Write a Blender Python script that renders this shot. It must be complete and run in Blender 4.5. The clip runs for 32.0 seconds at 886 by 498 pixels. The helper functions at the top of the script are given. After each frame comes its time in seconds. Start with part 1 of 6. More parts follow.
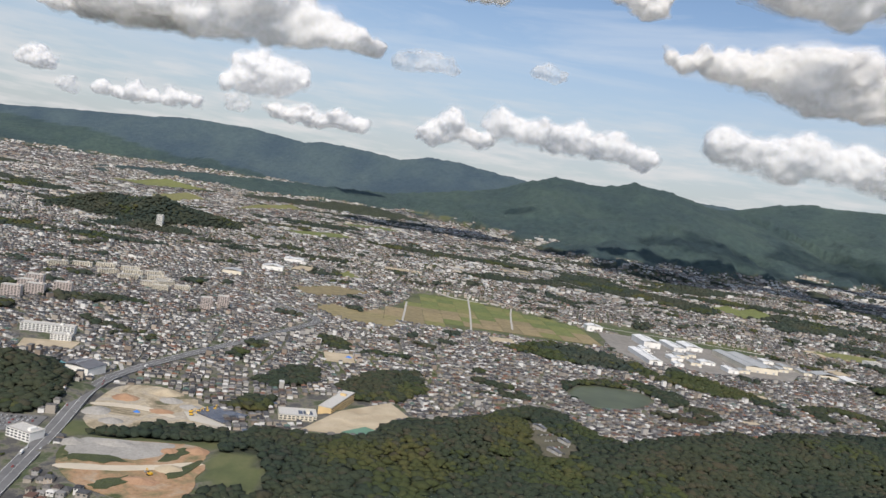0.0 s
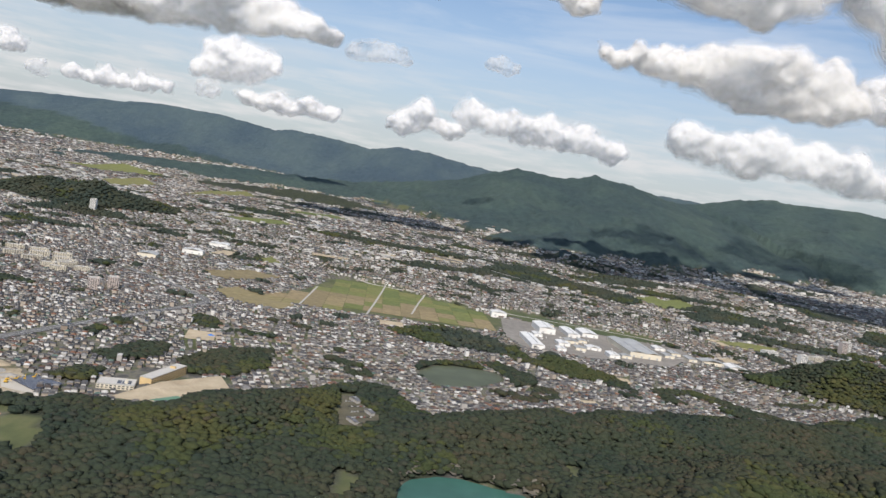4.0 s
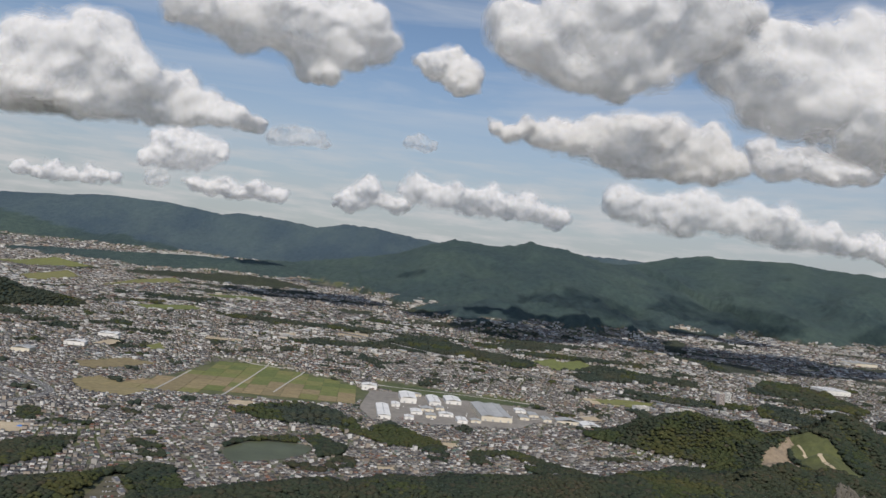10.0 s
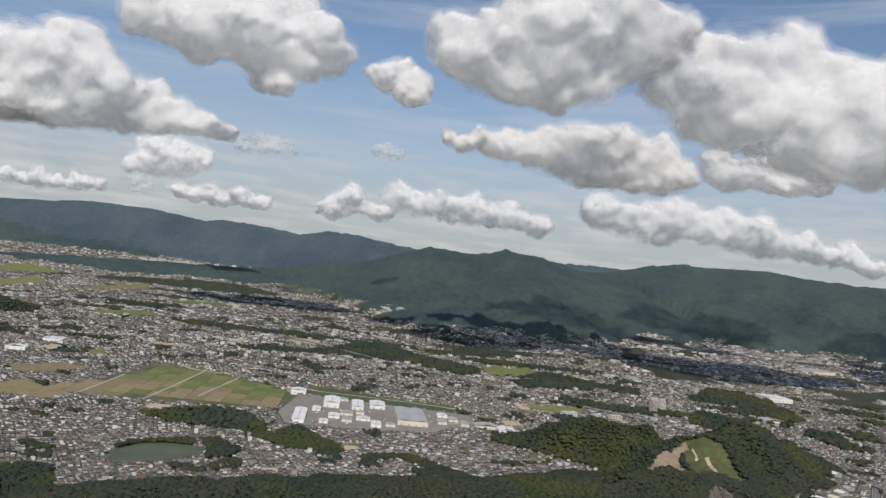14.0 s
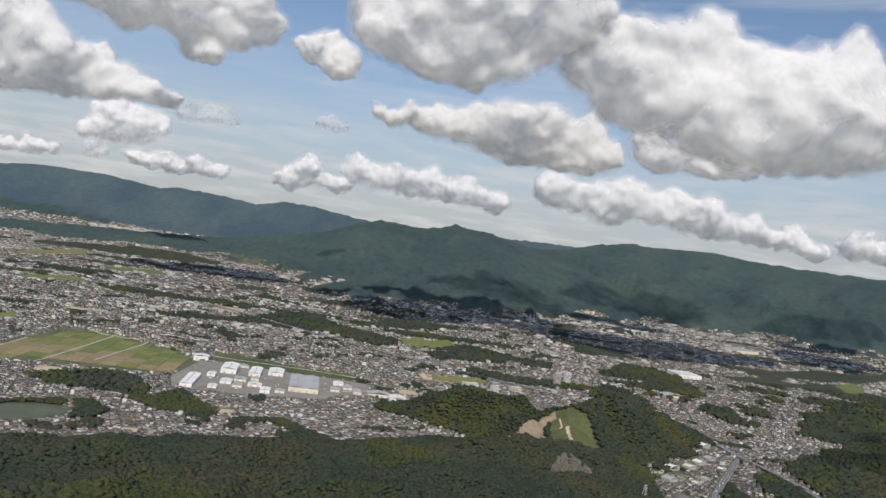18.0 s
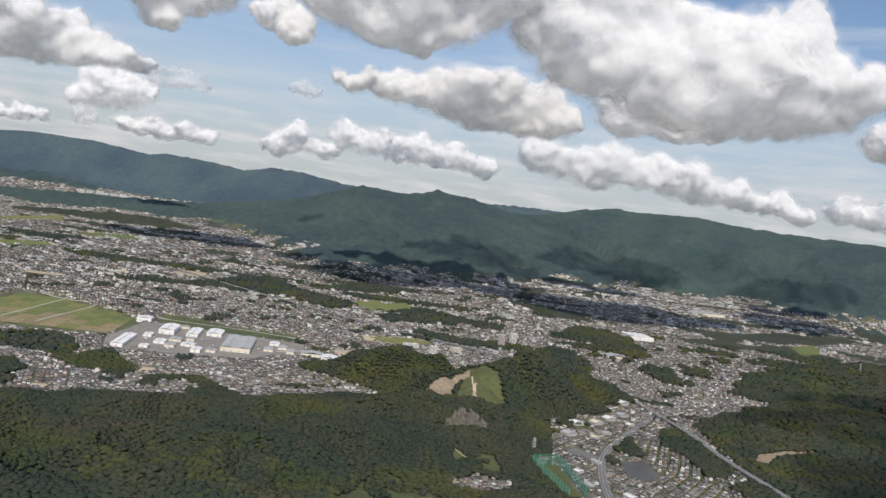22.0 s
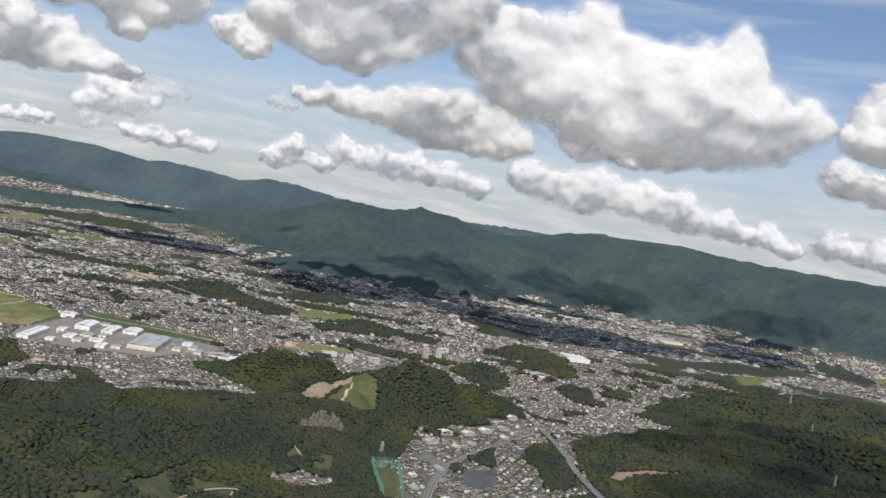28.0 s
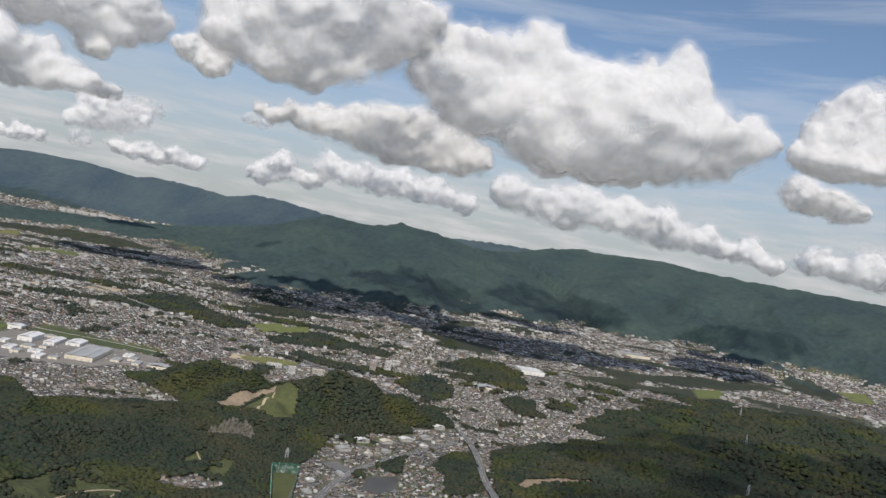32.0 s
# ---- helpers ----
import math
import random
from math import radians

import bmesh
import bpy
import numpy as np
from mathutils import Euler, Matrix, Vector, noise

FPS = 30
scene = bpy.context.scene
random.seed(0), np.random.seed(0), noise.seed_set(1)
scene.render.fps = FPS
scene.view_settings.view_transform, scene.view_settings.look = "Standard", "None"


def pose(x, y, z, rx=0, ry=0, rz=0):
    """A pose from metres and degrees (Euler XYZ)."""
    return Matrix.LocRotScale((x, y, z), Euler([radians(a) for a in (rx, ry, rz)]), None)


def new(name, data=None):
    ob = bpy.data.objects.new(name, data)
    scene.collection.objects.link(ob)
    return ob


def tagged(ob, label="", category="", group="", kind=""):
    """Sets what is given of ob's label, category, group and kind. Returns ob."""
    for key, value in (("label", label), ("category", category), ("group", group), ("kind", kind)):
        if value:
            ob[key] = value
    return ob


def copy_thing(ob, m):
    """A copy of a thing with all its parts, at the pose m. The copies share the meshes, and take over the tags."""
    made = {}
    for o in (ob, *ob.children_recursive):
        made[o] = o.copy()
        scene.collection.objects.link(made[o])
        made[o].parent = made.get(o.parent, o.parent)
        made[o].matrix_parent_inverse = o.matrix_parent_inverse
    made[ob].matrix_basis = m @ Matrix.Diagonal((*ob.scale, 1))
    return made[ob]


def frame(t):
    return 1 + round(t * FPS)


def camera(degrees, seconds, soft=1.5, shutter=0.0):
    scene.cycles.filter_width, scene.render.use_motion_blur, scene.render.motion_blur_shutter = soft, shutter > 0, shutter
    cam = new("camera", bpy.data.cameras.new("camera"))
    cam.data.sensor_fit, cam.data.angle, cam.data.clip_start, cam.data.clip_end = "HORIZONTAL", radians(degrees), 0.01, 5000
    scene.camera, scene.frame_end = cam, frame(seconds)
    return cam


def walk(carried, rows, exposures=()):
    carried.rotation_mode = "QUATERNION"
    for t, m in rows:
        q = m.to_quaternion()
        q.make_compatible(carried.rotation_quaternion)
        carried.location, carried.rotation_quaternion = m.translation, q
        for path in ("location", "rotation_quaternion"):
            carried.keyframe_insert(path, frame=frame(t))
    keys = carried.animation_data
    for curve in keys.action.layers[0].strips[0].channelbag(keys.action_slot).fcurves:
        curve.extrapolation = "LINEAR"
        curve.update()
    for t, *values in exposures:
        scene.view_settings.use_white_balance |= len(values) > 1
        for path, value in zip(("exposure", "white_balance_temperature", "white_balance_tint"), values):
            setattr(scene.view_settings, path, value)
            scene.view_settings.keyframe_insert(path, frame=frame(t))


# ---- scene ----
import itertools

cam = camera(61.5, 32.0)
METRES, EYE, TILT, LEAN, TURN = 1000.0, 152.5, -3.76, -8.78, 0.0
ROWS = [
    (0.0, 0.0, 0.0, 0.0, 0.0, 0.0, -0.0),
    (0.5, 0.0152, -0.0044, -0.0007, 0.07, 0.44, -0.29),
    (1.0, 0.0305, -0.0091, -0.0015, 0.13, 0.5, -0.37),
    (1.5, 0.0457, -0.0136, -0.002, 0.16, 0.22, -0.84),
    (2.0, 0.0609, -0.0179, -0.0026, 0.18, -0.24, -1.32),
    (2.5, 0.0761, -0.0224, -0.0031, 0.2, -0.67, -1.33),
    (3.0, 0.0914, -0.0269, -0.0033, 0.19, -0.91, -1.36),
    (3.5, 0.1066, -0.0312, -0.0035, -0.56, -0.93, -1.45),
    (5.5, 0.1677, -0.0484, -0.0036, -0.97, 0.11, 0.63),
    (6.0, 0.183, -0.0529, -0.0031, -1.01, -0.24, 0.14),
    (6.5, 0.1977, -0.058, -0.0026, -2.0, -0.21, 0.24),
    (7.0, 0.2122, -0.0619, -0.0024, -2.67, 0.97, -0.12),
    (7.5, 0.2272, -0.0652, -0.0022, -2.87, 2.65, -0.45),
    (8.0, 0.2422, -0.0701, -0.0022, -2.04, 4.92, -0.59),
    (8.5, 0.2575, -0.0739, -0.002, -2.33, 6.46, 0.03),
    (9.0, 0.2727, -0.0791, -0.0023, -2.0, 6.72, 1.11),
    (9.5, 0.2877, -0.0837, -0.0026, -1.94, 5.83, 1.72),
    (10.0, 0.3029, -0.0883, -0.0028, -2.33, 4.72, 2.47),
    (10.5, 0.3176, -0.0925, -0.0027, -2.52, 3.83, 3.71),
    (11.0, 0.3327, -0.0967, -0.0033, -2.17, 3.88, 4.18),
    (11.5, 0.3475, -0.1009, -0.0037, -1.79, 4.14, 3.98),
    (12.0, 0.3626, -0.1051, -0.0042, -1.59, 5.03, 4.3),
    (12.5, 0.3774, -0.1094, -0.005, -1.69, 5.94, 5.98),
    (13.0, 0.3925, -0.1137, -0.0058, -1.83, 6.41, 4.93),
    (13.5, 0.407, -0.118, -0.0068, -2.09, 5.83, 2.79),
    (15.5, 0.4667, -0.1344, -0.0105, -2.49, 4.52, 1.71),
    (16.0, 0.4817, -0.1387, -0.0114, -3.4, 4.05, 1.47),
    (16.5, 0.4967, -0.1437, -0.0122, -4.47, 3.6, 1.23),
    (17.0, 0.5117, -0.1475, -0.0132, -4.68, 3.33, 1.02),
    (17.5, 0.5271, -0.1517, -0.0137, -4.62, 3.25, 0.82),
    (18.0, 0.5418, -0.1557, -0.0147, -4.22, 3.22, 0.93),
    (18.5, 0.5571, -0.1597, -0.0154, -3.99, 3.36, 0.7),
    (19.0, 0.5723, -0.164, -0.0161, -3.71, 3.93, 0.58),
    (19.5, 0.5872, -0.1676, -0.0172, -4.11, 4.79, 0.21),
    (20.0, 0.6023, -0.172, -0.0181, -3.75, 5.46, 0.29),
    (20.5, 0.6173, -0.1761, -0.0189, -3.83, 5.3, 0.3),
    (21.0, 0.6324, -0.1811, -0.0205, -3.55, 4.17, 0.81),
    (21.5, 0.6482, -0.1859, -0.0211, -3.66, 2.29, 0.84),
    (22.0, 0.663, -0.189, -0.0217, -3.62, 0.61, 1.03),
    (22.5, 0.6783, -0.1932, -0.0232, -3.5, -0.12, 0.76),
    (23.0, 0.6931, -0.1968, -0.0242, -3.45, -0.78, 0.63),
    (23.5, 0.7083, -0.2008, -0.0255, -2.93, -1.15, 0.8),
    (24.0, 0.7234, -0.2047, -0.0266, -2.71, -1.16, 0.48),
    (24.5, 0.7384, -0.2086, -0.0274, -2.57, -0.92, 0.27),
    (25.0, 0.7537, -0.2123, -0.0282, -2.67, -0.34, -0.55),
    (25.5, 0.7688, -0.216, -0.0292, -2.39, 0.41, -0.76),
    (27.5, 0.8287, -0.2317, -0.0314, -2.5, 0.77, -1.32),
    (28.0, 0.8438, -0.235, -0.0317, -2.25, 2.09, -1.6),
    (28.5, 0.8587, -0.2386, -0.0323, -2.2, 3.39, -1.9),
    (29.0, 0.8733, -0.2433, -0.0336, -2.23, 3.7, -1.92),
    (29.5, 0.8884, -0.247, -0.0335, -2.48, 3.62, -1.82),
    (30.0, 0.9035, -0.2504, -0.0336, -2.72, 3.81, -1.78),
    (30.5, 0.918, -0.254, -0.0343, -2.53, 3.9, -1.89),
    (31.0, 0.933, -0.2582, -0.0356, -2.22, 3.43, -1.2),
    (31.5, 0.9477, -0.2616, -0.0357, -2.16, 2.95, -1.44),
    (32.0, 0.9626, -0.2655, -0.0358, -1.89, 3.36, -1.61),
]
walk(cam, [(t, pose(0, 0, EYE, TILT, LEAN, TURN) @ pose(METRES * x, METRES * y, METRES * z, 90 + pitch, roll, yaw)) for t, x, y, z, yaw, pitch, roll in ROWS],
     exposures=[(0.0, 0.14, 6680, 11), (3.0, 0.18, 6680, 11), (6.0, 0.22, 6680, 11), (8.0, -0.12, 6640, 11), (9.0, -0.28, 6640, 11), (10.0, -0.24, 6640, 11), (13.0, -0.2, 6640, 11), (16.0, -0.1, 6640, 11), (19.0, -0.06, 6640, 11), (21.0, -0.18, 6640, 11), (22.0, 0.05, 6620, 11), (23.0, 0.18, 6620, 11), (25.0, 0.25, 6620, 11), (27.5, 0.14, 6620, 11), (28.5, 0.02, 6620, 11), (30.0, -0.1, 6620, 11), (32.0, -0.1, 6620, 11)])

# ---- light ----
scene.cycles.transparent_max_bounces = 24      # soft clouds are many thin veils
SUN_EL, SUN_AZ = 44.0, 183.0          # degrees; azimuth clockwise from +y, where the light comes from
world = bpy.data.worlds.new("sky")
scene.world = world
world.use_nodes = True
wn, wl = world.node_tree.nodes, world.node_tree.links
wn.clear()
sky = wn.new("ShaderNodeTexSky")
sky.sky_type = 'NISHITA'
sky.sun_disc = False
sky.sun_elevation, sky.sun_rotation = radians(SUN_EL), radians(SUN_AZ)
sky.altitude, sky.air_density, sky.dust_density, sky.ozone_density = 300, 1.0, 0.7, 2.2
w_bg, w_out = wn.new("ShaderNodeBackground"), wn.new("ShaderNodeOutputWorld")
w_tc, w_map = wn.new("ShaderNodeTexCoord"), wn.new("ShaderNodeMapping")
# high thin cirrus: drawn-out streaks, mixed thinly over the blue
w_map.inputs["Rotation"].default_value = (radians(4), 0, radians(20))
w_map.inputs["Scale"].default_value = (1.6, 2.2, 15.0)
w_n = wn.new("ShaderNodeTexNoise")
w_n.inputs["Scale"].default_value, w_n.inputs["Detail"].default_value, w_n.inputs["Roughness"].default_value = 1.7, 6, 0.58
w_n.inputs["Distortion"].default_value = 0.5
w_r = wn.new("ShaderNodeMapRange")
w_r.inputs["From Min"].default_value, w_r.inputs["From Max"].default_value = 0.47, 0.74
w_r.inputs["To Max"].default_value = 0.42
w_mix = wn.new("ShaderNodeMix")
w_mix.data_type = 'RGBA'
w_mix.inputs["B"].default_value = (6.4, 6.8, 7.3, 1)
wl.new(w_tc.outputs["Generated"], w_map.inputs["Vector"])
wl.new(w_map.outputs["Vector"], w_n.inputs["Vector"])
wl.new(w_n.outputs["Fac"], w_r.inputs["Value"])
wl.new(w_r.outputs["Result"], w_mix.inputs["Factor"])
wl.new(sky.outputs["Color"], w_mix.inputs["A"])
# hazy greyish air low over the horizon, all round
w_sep, w_low = wn.new("ShaderNodeSeparateXYZ"), wn.new("ShaderNodeMapRange")
w_low.interpolation_type = 'SMOOTHSTEP'
w_low.inputs["From Min"].default_value, w_low.inputs["From Max"].default_value = 0.30, 0.0
w_low.inputs["To Max"].default_value = 0.85
w_haze = wn.new("ShaderNodeMix")
w_haze.data_type = 'RGBA'
w_haze.inputs["B"].default_value = (3.7, 4.05, 4.4, 1)
wl.new(w_tc.outputs["Generated"], w_sep.inputs["Vector"])
wl.new(w_sep.outputs["Z"], w_low.inputs["Value"])
wl.new(w_low.outputs["Result"], w_haze.inputs["Factor"])
wl.new(w_mix.outputs["Result"], w_haze.inputs["A"])
# far flat cloud streaks in the haze
w_map2, w_n2, w_r2, w_band, w_mul, w_far = (wn.new(k) for k in ("ShaderNodeMapping", "ShaderNodeTexNoise", "ShaderNodeMapRange", "ShaderNodeMapRange", "ShaderNodeMath", "ShaderNodeMix"))
w_map2.inputs["Scale"].default_value = (3.0, 3.0, 22.0)
w_n2.inputs["Scale"].default_value, w_n2.inputs["Detail"].default_value, w_n2.inputs["Roughness"].default_value = 3.0, 6, 0.6
w_r2.inputs["From Min"].default_value, w_r2.inputs["From Max"].default_value, w_r2.inputs["To Max"].default_value = 0.45, 0.66, 0.75
w_band.interpolation_type = 'SMOOTHSTEP'
w_band.inputs["From Min"].default_value, w_band.inputs["From Max"].default_value = 0.2, 0.05
w_mul.operation = 'MULTIPLY'
w_far.data_type = 'RGBA'
w_far.inputs["B"].default_value = (6.0, 6.05, 6.2, 1)
wl.new(w_tc.outputs["Generated"], w_map2.inputs["Vector"])
wl.new(w_map2.outputs["Vector"], w_n2.inputs["Vector"])
wl.new(w_n2.outputs["Fac"], w_r2.inputs["Value"])
wl.new(w_sep.outputs["Z"], w_band.inputs["Value"])
wl.new(w_r2.outputs["Result"], w_mul.inputs[0]), wl.new(w_band.outputs["Result"], w_mul.inputs[1])
wl.new(w_mul.outputs["Value"], w_far.inputs["Factor"])
wl.new(w_haze.outputs["Result"], w_far.inputs["A"])
wl.new(w_far.outputs["Result"], w_bg.inputs["Color"])
w_bg.inputs["Strength"].default_value = 0.114
wl.new(w_bg.outputs["Background"], w_out.inputs["Surface"])

sun_data = bpy.data.lights.new("sun", 'SUN')
sun_data.energy, sun_data.angle, sun_data.color = 3.7, radians(1.0), (1.0, 0.93, 0.83)
sun = new("sun", sun_data)
_a, _e = radians(SUN_AZ), radians(SUN_EL)
SUN_FROM = Vector((math.sin(_a) * math.cos(_e), math.cos(_a) * math.cos(_e), math.sin(_e)))
sun.rotation_euler = SUN_FROM.to_track_quat("Z", "Y").to_euler()
sun.location = (0, 0, 1500)


# ---- helpers of this scene ----
RNG = np.random.default_rng(7)
_TAB = np.random.default_rng(3).random((256, 256)).astype(np.float32)


def vnoise(x, y, seed=0):
    """Value noise, 0 to 1, lattice of 1."""
    x, y = np.asarray(x, float) + seed * 17.3, np.asarray(y, float) + seed * 31.7
    i, j = np.floor(x).astype(int), np.floor(y).astype(int)
    u, v = x - i, y - j
    u, v = u * u * (3 - 2 * u), v * v * (3 - 2 * v)
    a, b = _TAB[i % 256, j % 256], _TAB[(i + 1) % 256, j % 256]
    c, d = _TAB[i % 256, (j + 1) % 256], _TAB[(i + 1) % 256, (j + 1) % 256]
    return (a * (1 - u) + b * u) * (1 - v) + (c * (1 - u) + d * u) * v


def fbm(x, y, seed=0, octaves=4):
    s, a, n = 0.0, 0.5, 0.0
    for k in range(octaves):
        s, n = s + a * vnoise(x * 2 ** k, y * 2 ** k, seed + k), n + a
        a *= 0.5
    return s / n


def inside(poly, x, y):
    x, y = np.asarray(x, float), np.asarray(y, float)
    out = np.zeros(x.shape, bool)
    px, py = np.array(poly, float).T
    box = (x >= px.min()) & (x <= px.max()) & (y >= py.min()) & (y <= py.max())
    if not box.any():
        return out
    xs, ys = x[box], y[box]
    r = np.zeros(xs.shape, bool)
    for (x0, y0), (x1, y1) in zip(poly, poly[1:] + poly[:1]):
        if y0 != y1:
            r ^= ((y0 > ys) != (y1 > ys)) & (xs < (x1 - x0) * (ys - y0) / (y1 - y0) + x0)
    out[box] = r
    return out


def to_line(pts, x, y):
    """Distance to a polyline of (x, y, ...) and the values (columns from 2 on) at the nearest place."""
    best, vals = np.full(np.shape(x), 1e9), None
    pts = np.array(pts, float)
    vals = np.zeros(np.shape(x) + (pts.shape[1] - 2,))
    for a, b in zip(pts, pts[1:]):
        dx, dy = b[0] - a[0], b[1] - a[1]
        s = np.clip(((x - a[0]) * dx + (y - a[1]) * dy) / (dx * dx + dy * dy), 0, 1)
        d = np.hypot(x - a[0] - s * dx, y - a[1] - s * dy)
        m = d < best
        best = np.where(m, d, best)
        vals[m] = a[2:] + s[m][:, None] * (b[2:] - a[2:])
    return best, vals


def mesh_np(name, V, tris, mats, index=None, smooth=False):
    V, tris = np.asarray(V, np.float32), np.asarray(tris, np.int32)
    me = bpy.data.meshes.new(name)
    me.vertices.add(len(V))
    me.vertices.foreach_set("co", V.ravel())
    me.loops.add(tris.size)
    me.loops.foreach_set("vertex_index", tris.ravel())
    me.polygons.add(len(tris))
    me.polygons.foreach_set("loop_start", np.arange(0, tris.size, 3, dtype=np.int32))
    for m in mats:
        me.materials.append(m)
    if index is not None:
        me.polygons.foreach_set("material_index", np.asarray(index, np.int32))
    me.polygons.foreach_set("use_smooth", np.full(len(tris), smooth))
    me.update(calc_edges=True)
    return me


def part(name, bm, material, parent, label=""):
    me = bpy.data.meshes.new(name)
    bm.to_mesh(me)
    bm.free()
    me.materials.append(material)
    ob = new(name, me)
    ob.parent = parent
    return tagged(ob, label=label)


def box_bm(lo, hi, bm=None):
    bm = bm or bmesh.new()
    v = [bm.verts.new((x, y, z)) for z in (lo[2], hi[2]) for y in (lo[1], hi[1]) for x in (lo[0], hi[0])]
    for f in ((0, 2, 3, 1), (4, 5, 7, 6), (0, 1, 5, 4), (2, 6, 7, 3), (0, 4, 6, 2), (1, 3, 7, 5)):
        bm.faces.new([v[i] for i in f])
    return bm


# ---- materials ----
def material(name, rough=0.8, metal=0.0):
    m = bpy.data.materials.new(name)
    m.use_nodes = True
    b = m.node_tree.nodes["Principled BSDF"]
    b.inputs["Roughness"].default_value, b.inputs["Metallic"].default_value = rough, metal
    return m, m.node_tree.nodes, m.node_tree.links, b


def ramp_node(n, stops):
    r = n.new("ShaderNodeValToRGB")
    while len(r.color_ramp.elements) < len(stops):
        r.color_ramp.elements.new(0.5)
    for e, (p, c) in zip(r.color_ramp.elements, stops):
        e.position, e.color = p, (*c, 1)
    return r


def noise_node(n, l, scale, detail=4, rough=0.6, where="Object"):
    tc, t = n.new("ShaderNodeTexCoord"), n.new("ShaderNodeTexNoise")
    t.inputs["Scale"].default_value, t.inputs["Detail"].default_value, t.inputs["Roughness"].default_value = scale, detail, rough
    l.new(tc.outputs[where], t.inputs["Vector"])
    return t


def mix_node(n, l, fac, a, b, kind='MIX'):
    m = n.new("ShaderNodeMix")
    m.data_type, m.blend_type = 'RGBA', kind
    for socket, v in (("Factor", fac), ("A", a), ("B", b)):
        if isinstance(v, (int, float)):
            m.inputs[socket].default_value = v
        elif isinstance(v, tuple):
            m.inputs[socket].default_value = (*v, 1)
        else:
            l.new(v, m.inputs[socket])
    return m.outputs["Result"]


def mottled(name, dark, light, scale, rough=0.85, bump=0.3, big=None, fine=None, metal=0.0):
    """Two scales of noise between two colours, with a little relief."""
    m, n, l, b = material(name, rough, metal)
    t1, t2 = noise_node(n, l, scale, 5), noise_node(n, l, big or scale / 9, 3)
    r1 = ramp_node(n, [(0.3, dark), (0.7, light)])
    l.new(t1.outputs["Fac"], r1.inputs["Fac"])
    mean = tuple((p + q) / 2 for p, q in zip(dark, light))
    r2 = ramp_node(n, [(0.35, tuple(c * 0.75 for c in mean)), (0.65, tuple(min(1, c * 1.2) for c in mean))])
    l.new(t2.outputs["Fac"], r2.inputs["Fac"])
    l.new(mix_node(n, l, 0.4, r1.outputs["Color"], r2.outputs["Color"]), b.inputs["Base Color"])
    if bump:
        bp = n.new("ShaderNodeBump")
        bp.inputs["Strength"].default_value, bp.inputs["Distance"].default_value = bump, 1 / scale
        l.new((noise_node(n, l, fine, 3) if fine else t1).outputs["Fac"], bp.inputs["Height"])
        l.new(bp.outputs["Normal"], b.inputs["Normal"])
    return m


def by_island(name, stops, rough=0.7, where="Random Per Island", grain=1.5):
    """One colour from the stops for each loose piece, with a little grain."""
    m, n, l, b = material(name, rough)
    g = n.new("ShaderNodeNewGeometry")
    r = ramp_node(n, stops)
    r.color_ramp.interpolation = 'CONSTANT'
    l.new(g.outputs[where], r.inputs["Fac"])
    t = noise_node(n, l, grain, 3)
    v = ramp_node(n, [(0.3, (0.75, 0.75, 0.75)), (0.7, (1, 1, 1))])
    l.new(t.outputs["Fac"], v.inputs["Fac"])
    l.new(mix_node(n, l, 1.0, r.outputs["Color"], v.outputs["Color"], 'MULTIPLY'), b.inputs["Base Color"])
    return m


M_ROOF = by_island("roof_tiles", [(0.0, (0.048, 0.048, 0.053)), (0.16, (0.088, 0.088, 0.092)), (0.34, (0.141, 0.136, 0.132)), (0.50, (0.079, 0.062, 0.053)),
                                  (0.62, (0.158, 0.150, 0.141)), (0.74, (0.141, 0.079, 0.057)), (0.80, (0.264, 0.255, 0.246)), (0.87, (0.229, 0.114, 0.070)),
                                  (0.90, (0.088, 0.114, 0.158)), (0.905, (0.62, 0.61, 0.59)), (0.975, (0.106, 0.167, 0.141))], 0.6)
M_WALL = by_island("house_walls", [(0.0, (0.432, 0.415, 0.389)), (0.22, (0.363, 0.325, 0.28)), (0.38, (0.72, 0.71, 0.69)), (0.6, (0.276, 0.225, 0.182)),
                                   (0.72, (0.363, 0.355, 0.346)), (0.86, (0.432, 0.372, 0.311))], 0.85)
M_SHED = by_island("sheet_roof", [(0.0, (0.78, 0.78, 0.77)), (0.3, (0.5, 0.51, 0.52)), (0.5, (0.36, 0.37, 0.38)), (0.65, (0.62, 0.6, 0.55)), (0.85, (0.3, 0.36, 0.42))], 0.45)
M_CONC = by_island("pale_concrete", [(0.0, (0.577, 0.562, 0.530)), (0.4, (0.484, 0.468, 0.437)), (0.65, (0.546, 0.484, 0.406)), (0.85, (0.390, 0.382, 0.367))], 0.85)


